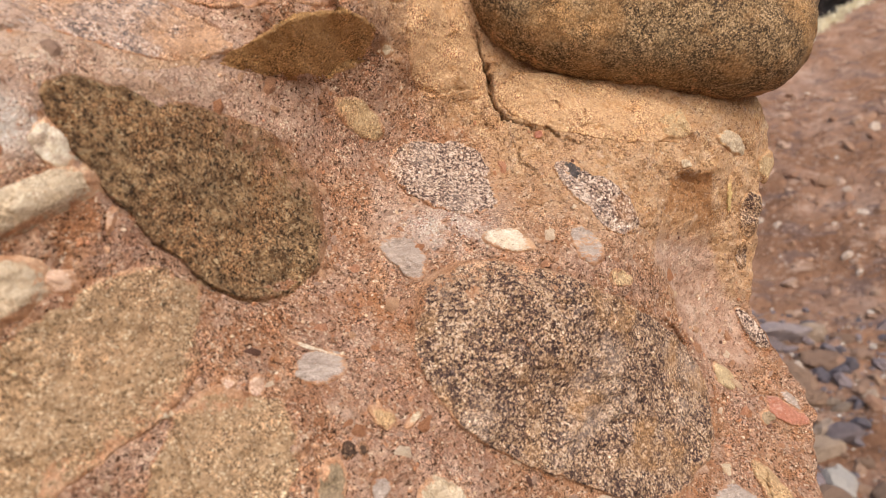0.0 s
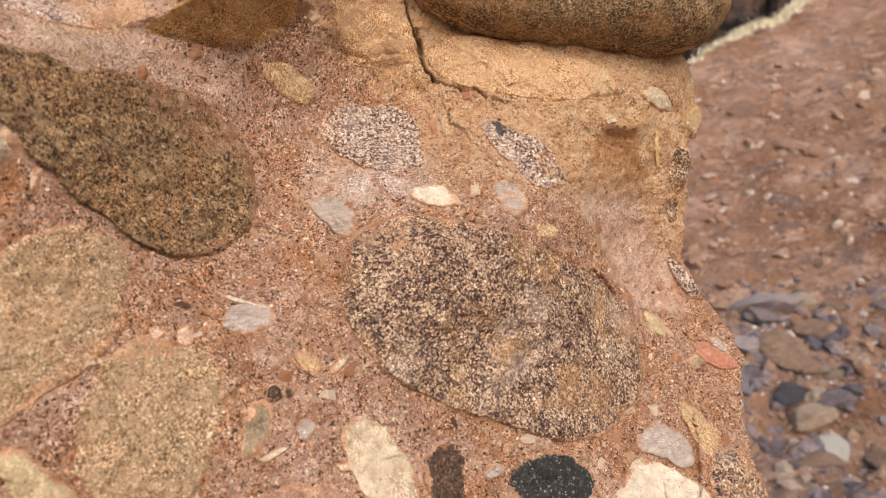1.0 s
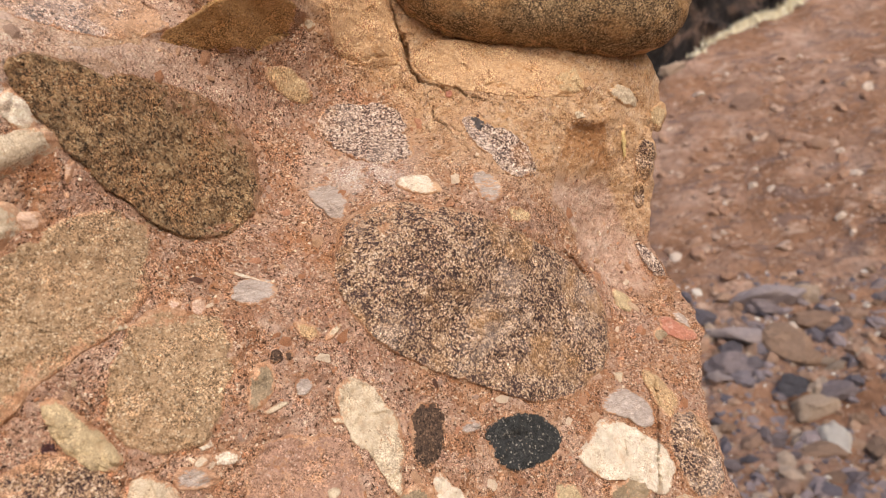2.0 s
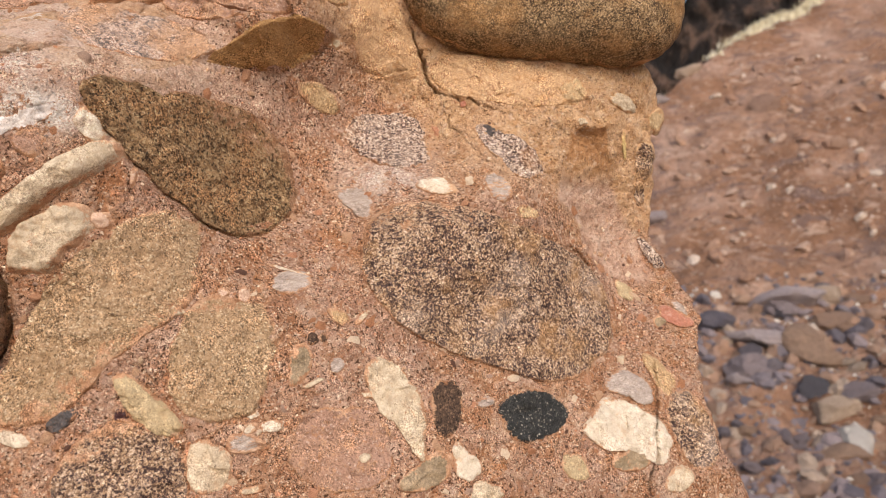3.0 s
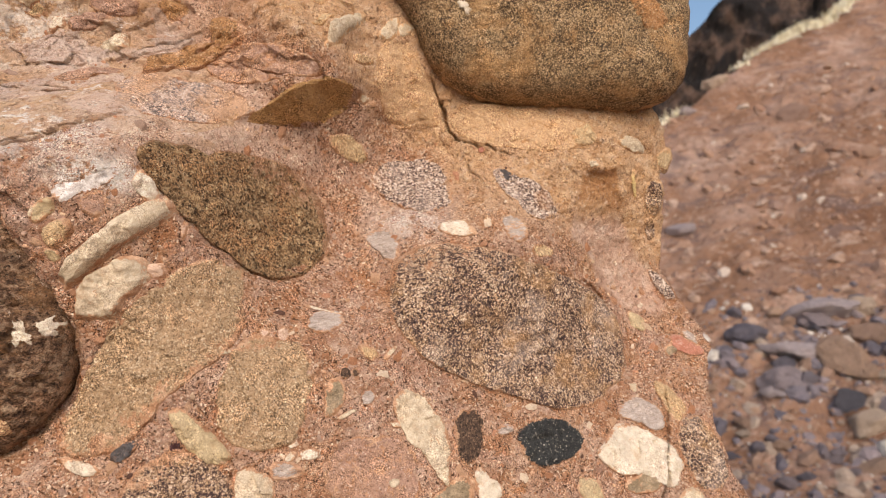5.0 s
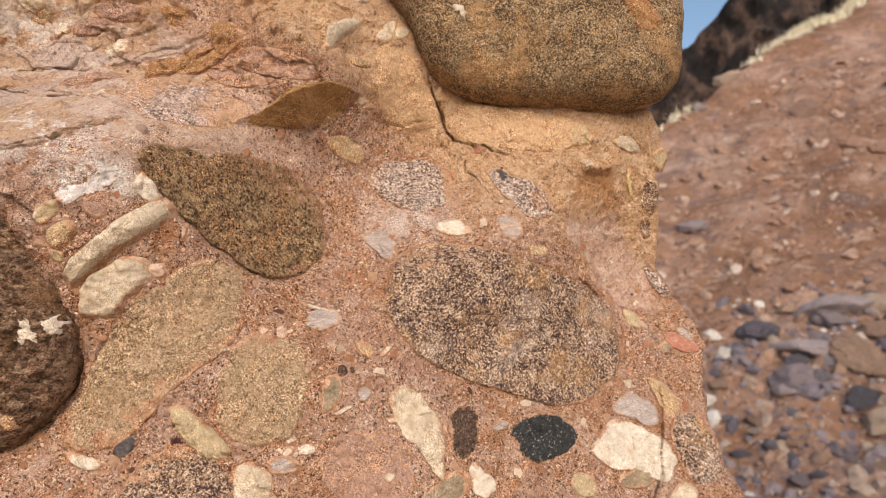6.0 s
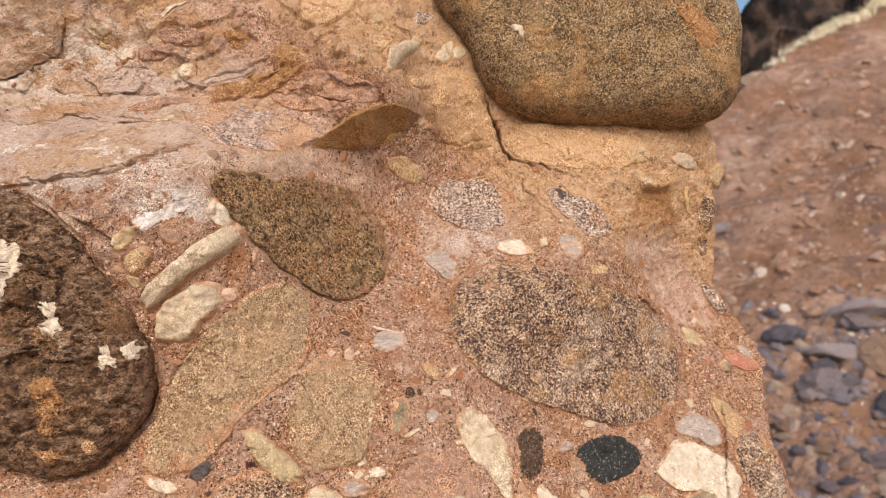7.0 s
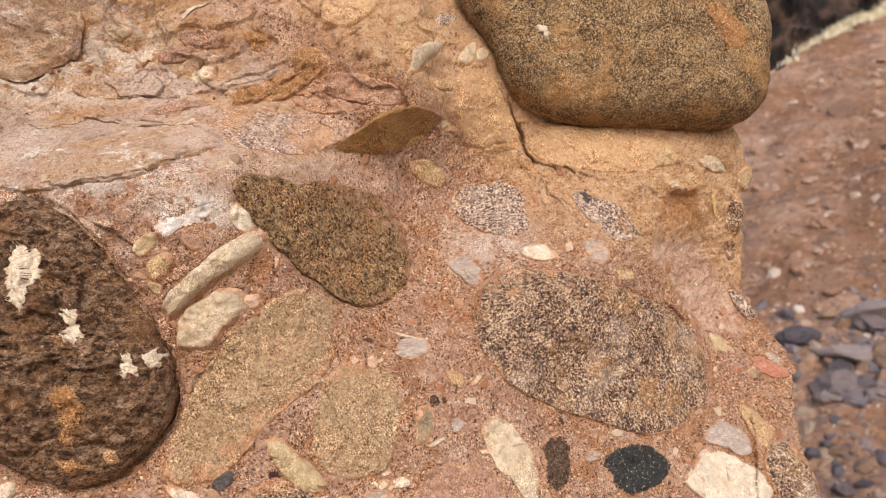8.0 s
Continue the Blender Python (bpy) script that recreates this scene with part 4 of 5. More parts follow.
def build_matrix():
    zs = np.concatenate([np.linspace(-0.15, 1.05, 30)[:-1], np.arange(1.05, 2.05, 0.0022), np.linspace(2.05, 2.75, 36)[1:]])
    fine = np.concatenate([np.linspace(0.0, 0.42, 40)[:-1], np.linspace(0.42, 1.0, 545)])
    left, right = -1.62, edge_of_face(zs)
    x = left + (right[:, None] - left) * fine[None, :]
    z = np.repeat(zs[:, None], x.shape[1], 1)
    # warp so that the fine part always begins at the same place
    y = surface(x, z)
    y = y - 0.0011 * rough(x, z, 0.0075, 2, 0.7, seed=61) * (0.4 + 0.6 * ease(rough(x, z, 0.1, 2, seed=63) + 0.6))
    for c in COBBLES:
        near = (np.abs(x - c[1]) < c[3] * 1.6 + 0.02) & (np.abs(z - c[2]) < c[3] * 1.6 + 0.02)
        if not near.any():
            continue
        xn, zn = x[near], z[near]
        r = outline(c, xn, zn)
        small = math.sqrt(c[3] * c[4])
        own = c[10] in BOULDERS
        y[near] += (0.05 if own else min(0.012, 0.35 * small)) * ease(((0.99 if own else 0.88) - r) / 0.10)
        way = radians(JOINTS.get(c[10], 400))
        side = 1.0 if way > 6.5 else ease(0.4 + np.cos(np.arctan2(zn - c[2], xn - c[1]) - way))
        y[near] += c[9] * side * np.exp(-(((r - 1.0) * small) / 0.0030) ** 2)
    outer = np.maximum(ease((-0.78 - x) / 0.5), np.maximum(ease((1.00 - z) / 0.35), ease((z - 2.12) / 0.3)))
    y = y + outer * (0.07 * rough(x, z, 0.45, 5, 0.55, seed=201) + 0.03 * np.abs(rough(x, z, 0.16, 4, seed=205)))
    y = y + 0.85 * np.clip((-0.80 - x) / 0.8, 0, 2) ** 2
    # the broken side, folding back from the edge
    q = np.concatenate([np.linspace(0, 0.06, 26)[1:], np.linspace(0.06, 1.3, 30)[1:]])
    bend = 0.008
    swing = bend * (1 - np.exp(-q / bend))
    ex, ey = x[:, -1:], y[:, -1:]
    sx = ex + 0.9 * swing[None, :] + 0.10 * (q - swing)[None, :]
    sy = ey + 0.42 * swing[None, :] + (q - swing)[None, :]
    sz = np.repeat(zs[:, None], len(q), 1)
    sx = sx + 0.010 * rough(sy, sz, 0.09, 4, seed=71) * ease(q / 0.05)[None, :] - 0.07 * np.abs(rough(sy, sz, 0.5, 5, 0.55, seed=207)) * ease((q - 0.1) / 0.4)[None, :]
    back = np.linspace(0, 1, 14)[1:]
    bx = sx[:, -1:] + (left - 0.1 - sx[:, -1:]) * back[None, :]
    by = np.full_like(bx, 2.2) + 0.12 * rough(bx, np.repeat(zs[:, None], len(back), 1), 0.5, 3, seed=75)
    bz = np.repeat(zs[:, None], len(back), 1)
    home = np.linspace(0, 1, 24)[1:-1]
    hx = np.full((len(zs), len(home)), left - 0.1) + 0.1 * home[None, :] - 0.12 * np.sin(math.pi * home)[None, :] * (1.2 + rough(np.repeat(zs[:, None], len(home), 1), np.repeat(home[None, :], len(zs), 0), 0.4, 4, seed=209))
    hy = by[:, -1:] + (y[:, :1] - by[:, -1:]) * home[None, :]
    hz = np.repeat(zs[:, None], len(home), 1)
    X, Y, Z = np.hstack([x, sx, bx, hx]), np.hstack([y, sy, by, hy]), np.hstack([z, sz, bz, hz])
    # round the crown of the block off
    crown = ease((Z - 2.12) / 0.65) ** 1.3
    X, Y = X + (-0.5 - X) * 0.7 * crown, Y + (1.45 - Y) * 0.7 * crown
    Z = Z - 0.30 * crown ** 3 + 0.10 * crown * rough(X, Y, 0.5, 4, seed=211)
    rows, cols = X.shape
    verts = np.stack([X, Y, Z], -1).reshape(-1, 3)
    i = np.arange(rows - 1)[:, None] * cols
    j = np.arange(cols)[None, :]
    k = (j + 1) % cols
    quads = np.stack([i + j, i + k, i + cols + k, i + cols + j], -1).reshape(-1, 4)
    # cap
    top = (rows - 1) * cols + np.arange(cols)
    verts = np.vstack([verts, verts[top].mean(0) + [0, 0, 0.03]])
    caps = np.stack([top, np.roll(top, -1), np.full(cols, len(verts) - 1), np.full(cols, len(verts) - 1)], -1)
    me = mesh_from("rock_matrix", verts, quads, MATTER["matrix"])
    bm = bmesh.new()
    bm.from_mesh(me)
    bm.verts.ensure_lookup_table()
    for a, b2, c2, _ in caps:
        f = bm.faces.new((bm.verts[a], bm.verts[b2], bm.verts[c2]))
        f.smooth = True
    bm.to_mesh(me)
    bm.free()
    vx, vz, vy = verts[:, 0], verts[:, 2], verts[:, 1]
    n1, n2 = rough(vx, vz, 0.12, 4, seed=81), rough(vx, vz, 0.05, 4, seed=83)
    tan = tan_zone(vx, vz)
    pink = ease((vz - 1.64 + 0.20 * (vx + 0.3)) / 0.08 + 0.5 * n1) * ease((-0.13 - vx - 0.3 * (vz - 1.8)) / 0.10 + 0.6 * n2)
    pink = np.maximum(pink, 0.75 * np.exp(-((vx + 0.03) ** 2 / 0.006 + (vz - 1.27) ** 2 / 0.003)))
    # the smooth scoop: brown stain with the brow's shade painted in, pinkish where it runs out
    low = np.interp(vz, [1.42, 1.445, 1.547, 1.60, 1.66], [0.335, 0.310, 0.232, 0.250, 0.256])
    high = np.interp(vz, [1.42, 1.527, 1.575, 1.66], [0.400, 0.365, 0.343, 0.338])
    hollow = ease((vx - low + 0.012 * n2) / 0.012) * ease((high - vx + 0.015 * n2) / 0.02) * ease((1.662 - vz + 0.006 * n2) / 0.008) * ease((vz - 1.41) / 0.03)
    pink = np.maximum(pink, 0.95 * hollow * ease((1.605 - vz + 0.02 * n1) / 0.05))
    pink = np.maximum(pink, 0.8 * np.exp(-((vx + 0.02) ** 2 / 0.004 + (vz - 1.585) ** 2 / 0.0012)))
    pink = pink * (1 - 0.8 * tan * (vz > 1.72))
    bed = (1 - 0.85 * tan) * ease((vz - 1.665 + 0.16 * (vx + 0.3)) / 0.05 + 0.35 * n2) * ease((-0.20 - vx - 0.55 * (vz - 1.76)) / 0.07 + 0.5 * n2)
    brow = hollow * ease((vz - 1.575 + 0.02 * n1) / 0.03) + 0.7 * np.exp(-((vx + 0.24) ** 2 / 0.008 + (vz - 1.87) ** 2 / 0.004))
    white = 0.6 * np.exp(-((vx + 0.60) ** 2 / 0.02 + (vz - 1.845) ** 2 / 0.0012)) + np.exp(-((vx + 0.325) ** 2 / 0.0016 + (vz - 1.625) ** 2 / 0.0004)) + 0.6 * np.exp(-((vx + 0.45) ** 2 / 0.02 + (vz - 1.68) ** 2 / 0.002)) + 0.55 * np.exp(-((vx + 0.52) ** 2 / 0.008 + (vz - 1.90) ** 2 / 0.002))
    white += 0.5 * np.exp(-((vx - 0.0) ** 2 / 0.003 + (vz - 1.578) ** 2 / 0.0007))
    grit = np.clip(1.0 - 0.6 * tan - 0.7 * pink, 0, 1)
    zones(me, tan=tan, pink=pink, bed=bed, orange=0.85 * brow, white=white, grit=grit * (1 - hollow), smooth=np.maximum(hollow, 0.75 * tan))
    return part("rock_matrix", me, outcrop, "sandy reddish-brown cement between the cobbles")


build_matrix()


def boulder_front(key, x, z):
    """The outer surface of one of the two boulders."""
    c = next(k for k in COBBLES if k[10] == key)
    plane = BOULDERS[key]
    r = np.clip(outline(c, x, z), 0, 1)
    y = plane[0] + plane[1] * (x - c[1]) + plane[2] * (z - c[2]) - c[8] * np.sqrt(1 - r ** (8.0 if key == "olive_boulder" else 3.6))
    big = rough(x, z, 0.13, 4, 0.55, seed=int(90 + 50 * (c[1] + 1)))
    if key == "dark_boulder":
        # a level break across the middle, and a skin broken into small facets
        level = z - 1.487 + 0.06 * (x + 0.45) + 0.006 * rough(x, z, 0.03, 3, seed=141)
        jx, jz = x + 0.01 * rough(x, z, 0.03, 3, seed=143), z + 0.01 * rough(x, z, 0.03, 3, seed=144)
        y = y + (0.007 * ease(level / 0.004) + 0.005 * np.exp(-(level / 0.004) ** 2) - 0.011 * facets(jx, jz * 1.5, 0.036, 341) - 0.006 * facets(jx, jz * 1.5, 0.015, 351)) * (1 - r ** 6)
    return y - 0.007 * big * (1 - 0.5 * r ** 4) - (0.0024 if key == "dark_boulder" else 0.0013) * rough(x, z, 0.014, 3, 0.65, seed=77)


def build_cobble(c, name="cobble", on=None, owner=None):
    kind, cx, cz, a, b, turn, wave, out, dome, joint, label = c
    own = label if label in BOULDERS else None
    if own:
        label = WORDS[own]
    small = math.sqrt(a * b)
    around = int(min(420, max(44, 6.28 * a / 0.0024)))
    rings = int(min(110, max(9, a / 0.0021)))
    phi = np.arange(around) * 2 * math.pi / around
    edge = rim(c, phi)
    reach = 1.0 if own else 1.0 + min(0.25, 0.006 / small)
    rho = np.linspace(0, 1, rings + 1)[1:] ** 0.85 * reach
    ca, sa = math.cos(radians(turn)), math.sin(radians(turn))

    def plan(r):
        p, q = a * r[:, None] * (edge * np.cos(phi))[None, :], b * r[:, None] * (edge * np.sin(phi))[None, :]
        return cx + p * ca - q * sa, cz + p * sa + q * ca

    x, z = plan(rho)
    r = rho[:, None]
    if own:
        y = boulder_front(own, x, z)
    else:
        ground = boulder_front(on, x, z) if on else surface(x, z)
        lift = out + dome * np.sqrt(np.clip(1 - r ** 3.0, 0, 1))
        # the cement laps unevenly over the rim
        lift = lift + 0.0012 - 0.006 * np.clip((r - 1.0) * small / 0.004 + 0.35, 0, 1.6)
        lift = lift + (0.0005 if kind in ("cream", "white", "chert", "tansmooth") else 0.0014) * rough(x, z, 0.011, 3, 0.6, seed=int(90 + 50 * (cx + 1)))
        if small > 0.03:
            bumpy = {"brown": 0.004, "tansmooth": 0.0012, "facet": 0.0008, "mauve": 0.0015, "plate": 0.0025, "cream": 0.0012, "white": 0.0014, "granite_dark": 0.0022}.get(kind, 0.002)
            lift = lift + bumpy * rough(x, z, 0.045, 4, 0.6, seed=int(190 + 50 * (cx + 1)))
        if label in JOINTS:
            side = ease(0.25 + np.cos(np.arctan2(z - cz, x - cx) - radians(JOINTS[label])))
            lift = lift - min(0.016, 0.2 * joint + 0.008) * side * ease((r - 0.97) / 0.025)
        y = ground - lift
    front = np.stack([x, y, z], -1)
    # buried back half
    deep = np.array([0.93, 0.7, 0.35])
    bx, bz = plan(deep)
    by = y[-1:, :] + ((0.006 if on else 0.85 * small) * np.sqrt(1 - deep ** 2))[:, None] + 0.0 * bx
    behind = np.stack([bx, by, bz], -1)
    grid = np.vstack([front.reshape(-1, 3), behind.reshape(-1, 3)])
    total = rings + 3
    i = np.arange(total - 1)[:, None] * around
    j = np.arange(around)[None, :]
    k = (j + 1) % around
    quads = np.stack([i + j, i + k, i + around + k, i + around + j], -1).reshape(-1, 4)
    mid, last = front[0].mean(0), behind[-1].mean(0) + [0, 0.002, 0]
    verts = np.vstack([grid, mid, last])
    me = mesh_from(name, verts, quads, MATTER[kind])
    bm = bmesh.new()
    bm.from_mesh(me)
    bm.verts.ensure_lookup_table()
    m0, m1, base = len(verts) - 2, len(verts) - 1, (total - 1) * around
    for s in range(around):
        n = (s + 1) % around
        bm.faces.new((bm.verts[n], bm.verts[s], bm.verts[m0])).smooth = True
        bm.faces.new((bm.verts[base + s], bm.verts[base + n], bm.verts[m1])).smooth = True
    bmesh.ops.recalc_face_normals(bm, faces=bm.faces)
    bm.to_mesh(me)
    bm.free()
    co = np.empty(len(me.vertices) * 3, dtype=np.float32)
    me.vertices.foreach_get("co", co)
    vx, vz = co[0::3].astype(float), co[2::3].astype(float)
    vr = outline(c, vx, vz)
    if kind != "plate":
        way, start, much = VEILS.get(label, (0, 9, 0))
        along = ((vx - cx) * math.cos(radians(way)) + (vz - cz) * math.sin(radians(way))) / small
        zones(me, lap=0.0 * vr if on else (0.6 if own else 1.0) - (1 - vr) * small / (0.0055 + 0.0035 * rough(vx, vz, 0.03, 2, seed=151)), veil=much * ease((along - start) / 0.5), tan=tan_zone(vx, vz))
    if kind == "plate":
        n = len(me.vertices)
        zones(me, bed=np.ones(n), white=np.full(n, 0.15), grit=np.full(n, 0.25))
    return part(name, me, owner or outcrop, label)


WORDS = {"olive_boulder": "large olive-brown granite boulder jutting from the rock", "dark_boulder": "dark brown basalt boulder with pale lime spots and ochre stains"}
bodies = {}
for c in COBBLES:
    bodies[c[10]] = build_cobble(c, "boulder" if c[10] in BOULDERS else "cobble" if c[3] > 0.03 else "pebble")

# crusts and a pebble stuck to the two boulders
def stuck_on(key, *c):
    build_cobble(c, "pebble" if c[0] == "tansmooth" else "crust", key, bodies[key])


stuck_on("olive_boulder", "white", 0.100, 1.893, 0.0122, 0.0060, -57, (0.00, 0.00, 0.05, -0.08, -0.04, 0.04), 0.001, 0.0005, 0, "pale lime crust")
stuck_on("olive_boulder", "orange", 0.371, 1.884, 0.0410, 0.0195, -55, (0.00, 0.00, -0.09, -0.04, -0.02, 0.04), 0.001, 0.0005, 0, "ochre earth crust")
stuck_on("dark_boulder", "tansmooth", -0.428, 1.351, 0.0087, 0.0066, 89, (0.00, 0.00, -0.03, 0.02, -0.03, 0.00), 0.001, 0.006, 0, "small round tan pebble")
stuck_on("dark_boulder", "white", -0.400, 1.452, 0.0128, 0.0057, -75, (0.04, -0.02, -0.16, 0.10, -0.07, 0.03), 0.001, 0.0005, 0, "pale lime crust")
stuck_on("dark_boulder", "white", -0.382, 1.455, 0.0113, 0.0054, -73, (0.00, 0.00, 0.05, 0.05, -0.02, -0.07), 0.001, 0.0005, 0, "pale lime crust")
stuck_on("dark_boulder", "white", -0.460, 1.501, 0.0189, 0.0077, -75, (0.06, -0.02, 0.03, -0.06, -0.14, 0.08), 0.001, 0.0005, 0, "pale lime crust")
stuck_on("dark_boulder", "white", -0.510, 1.562, 0.0365, 0.0151, -88, (0.00, 0.00, 0.08, -0.03, -0.03, 0.07), 0.001, 0.0005, 0, "pale lime crust")
stuck_on("dark_boulder", "orange", -0.462, 1.408, 0.0329, 0.0135, -84, (-0.01, 0.01, 0.13, -0.11, 0.00, -0.07), 0.001, 0.0005, 0, "ochre earth crust")
stuck_on("dark_boulder", "orange", -0.378, 1.504, 0.0209, 0.0088, -66, (0.00, 0.00, -0.06, -0.03, -0.05, 0.02), 0.001, 0.0005, 0, "ochre earth crust")
stuck_on("dark_boulder", "orange", -0.465, 1.347, 0.0134, 0.0069, -22, (-0.01, 0.00, -0.02, 0.04, 0.04, 0.04), 0.001, 0.0005, 0, "ochre earth crust")


# ---- loose grains set in the matrix ----
def grain_mesh(name, seed, detail=1):
    rnd = random.Random(seed)
    bm = bmesh.new()
    bmesh.ops.create_icosphere(bm, subdivisions=detail, radius=1.0)
    for v in bm.verts:
        v.co *= 1 + rnd.uniform(-0.16, 0.16)
    me = bpy.data.meshes.new(name)
    bm.to_mesh(me)
    bm.free()
    me.materials.append(MATTER["grit"])
    return me


def scatter():
    rnd = np.random.default_rng(7)
    n = 9500
    x, z = rnd.uniform(-0.70, 0.43, n), rnd.uniform(1.10, 2.0, n)
    keep = x < edge_of_face(z) - 0.01
    keep &= rnd.uniform(0, 1, n) > 0.85 * tan_zone(x, z)
    keep &= rnd.uniform(0, 1, n) < 0.35 + 0.4 * ease((1.62 - z) / 0.1)
    for c in COBBLES:
        keep &= outline(c, x, z) > 1.03
    x, z = x[keep], z[keep]
    y = surface(x, z)
    size = np.clip(0.0011 * (rnd.uniform(0.02, 1, len(x)) ** -0.62), 0.0011, 0.0095)
    return x, y, z, size, rnd


gx, gy, gz, gs, grnd = scatter()
order = np.argsort(-gs)
shapes = [grain_mesh("pebble", s) for s in range(6)]
for k in order[:280]:
    ob = part("pebble", shapes[k % 6], outcrop)
    ob.matrix_basis = pose(gx[k], gy[k] + 0.35 * gs[k], gz[k], 0, grnd.uniform(0, 180), 25) @ Matrix.Diagonal((gs[k] * grnd.uniform(0.9, 1.5), gs[k] * 0.6, gs[k] * grnd.uniform(0.6, 1.0), 1))
tiny = [np.array([v.co for v in grain_mesh("grain", 40 + s).vertices]) for s in range(5)]
tri = np.array([p.vertices[:] for p in bpy.data.meshes["grain"].polygons])
gv, gf = [], []
for n, k in enumerate(order[280:]):
    m = pose(gx[k], gy[k] + 0.3 * gs[k], gz[k], 0, grnd.uniform(0, 180), 25) @ Matrix.Diagonal((gs[k] * grnd.uniform(0.8, 1.5), gs[k] * 0.7, gs[k] * grnd.uniform(0.6, 1.1), 1))
    M = np.array(m)
    gv.append(tiny[n % 5] @ M[:3, :3].T + M[:3, 3])
    gf.append(tri + n * len(tiny[0]))
grit = part("grit", mesh_from("grit", np.vstack(gv), np.vstack(gf), MATTER["grit"], False), outcrop, "small mixed grit set in the cement")
grit["kind"] = "stuff"


# ---- the hillside across the gully ----
HILL = (0.342, 0.940)


def crest_at(c):
    return 25.5 + 0.95 * np.clip(c, -14, 16)


def hill_height(x, y):
    s, c = x * HILL[0] + y * HILL[1], x * HILL[1] - y * HILL[0]
    crest = crest_at(c)
    slope = 1.45 + (s - 17.0) * 0.84
    top = 1.45 + (crest - 17.0) * 0.84
    h = np.minimum(slope, top + 0.06 * (s - crest))
    foot = -2.6 + 0.06 * np.abs(s - 11)
    near = -np.clip(s - 3.2, 0, 99) * 0.42
    floor_ = np.maximum(near, foot)
    k = 1.5
    h = np.where(s > 4, np.log(np.exp(np.clip((h - floor_) / k, -40, 40)) + 1) * k + floor_, floor_)
    far = ease((np.hypot(x, y) - 70) / 120)
    amp = ease((s - 5) / 6)
    h = h + amp * (0.20 * rough(x, y, 6.0, 4, seed=101) + 0.17 * rough(x, y, 1.1, 3, seed=105))
    h = h + (1 - amp) * 0.03 * rough(x, y, 0.6, 4, seed=107)
    return h * (1 - far) + far * (2 * rough(x, y, 60, 3, seed=109))


def slope_material():
    m, t, b = nodes("red_soil", 0.95)
    co = where(t, None, 0.3, 1.2)
    col = ramp(t, speck(t, co, 0.45, 7, 0.6), [(0.34, (0.23, 0.12, 0.07)), (0.46, (0.355, 0.20, 0.122)), (0.55, (0.42, 0.258, 0.18)), (0.66, (0.52, 0.365, 0.285))])
    col = mixed(t, 0.8, col, ramp(t, speck(t, co, 3.0, 8, 0.78), [(0.3, (0.28, 0.26, 0.26)), (0.7, (0.7, 0.68, 0.68))]), "OVERLAY")
    col = mixed(t, times(t, band(t, speck(t, where(t, (1, 1, 2.2), 0.4, 1.0, 30), 1.1, 7, 0.7), 0.53, 0.60), 0.75), col, (0.22, 0.15, 0.135))
    col = mixed(t, times(t, band(t, speck(t, where(t, (1, 1, 2.2), 0.4, 1.0, 30), 1.6, 7, 0.7), 0.45, 0.38), 0.7), col, (0.60, 0.43, 0.34))
    col = mixed(t, band(t, speck(t, co, 7, 5, 0.75), 0.57, 0.66), col, (0.52, 0.37, 0.29))
    col = mixed(t, band(t, speck(t, co, 5, 5, 0.75), 0.42, 0.33), col, (0.10, 0.065, 0.055))
    t.links.new(col, b.inputs["Base Color"])
    relief(t, b, (speck(t, co, 2.5, 7, 0.7), 0.35))
    return m


def stone_material(name, tones):
    m, t, b = nodes(name, 0.85)
    g = t.nodes.new("ShaderNodeNewGeometry").outputs["Random Per Island"]
    o = t.nodes.new("ShaderNodeObjectInfo").outputs["Random"]
    s = t.nodes.new("ShaderNodeMath")
    s.operation = "ADD"
    t.links.new(g, s.inputs[0])
    t.links.new(o, s.inputs[1])
    f = t.nodes.new("ShaderNodeMath")
    f.operation = "FRACT"
    t.links.new(s.outputs[0], f.inputs[0])
    col = ramp(t, f.outputs[0], tones, True)
    co = where(t, None, 0.1, 4)
    col = mixed(t, 0.6, col, ramp(t, speck(t, co, 9, 6, 0.7), [(0.3, (0.3, 0.3, 0.3)), (0.7, (0.7, 0.68, 0.66))]), "OVERLAY")
    t.links.new(col, b.inputs["Base Color"])
    relief(t, b, (speck(t, co, 8, 7, 0.7), 0.12))
    return m


def cliff_material():
    m, t, b = nodes("dark_cliff", 0.9)
    co = where(t, (1, 1, 0.6), 0.5, 0.6)
    col = ramp(t, speck(t, co, 0.7, 8, 0.7), [(0.38, (0.006, 0.005, 0.005)), (0.5, (0.025, 0.019, 0.018)), (0.60, (0.15, 0.095, 0.07))])
    t.links.new(col, b.inputs["Base Color"])
    relief(t, b, (speck(t, co, 1.5, 8, 0.7), 0.6))
    return m


def build_ground():
    u = np.concatenate([np.linspace(-2500, -80, 12)[:-1], np.linspace(-80, -14, 40)[:-1], np.arange(-14, 34, 0.16), np.linspace(34, 90, 40)[1:], np.linspace(90, 2500, 14)[1:]])
    v = np.concatenate([np.linspace(-2500, -40, 12)[:-1], np.linspace(-40, -3, 30)[:-1], np.arange(-3, 46, 0.16), np.linspace(46, 100, 40)[1:], np.linspace(100, 2500, 14)[1:]])
    x, y = np.meshgrid(u, v)
    z = hill_height(x, y)
    verts = np.stack([x, y, z], -1).reshape(-1, 3)
    i, j = np.arange(len(v) - 1)[:, None] * len(u), np.arange(len(u) - 1)[None, :]
    quads = np.stack([i + j, i + j + 1, i + len(u) + j + 1, i + len(u) + j], -1).reshape(-1, 4)
    ob = new("ground", mesh_from("ground", verts, quads, slope_material()))
    tagged(ob, "reddish-brown dusty hillside of loose soil", "ground", kind="structure")


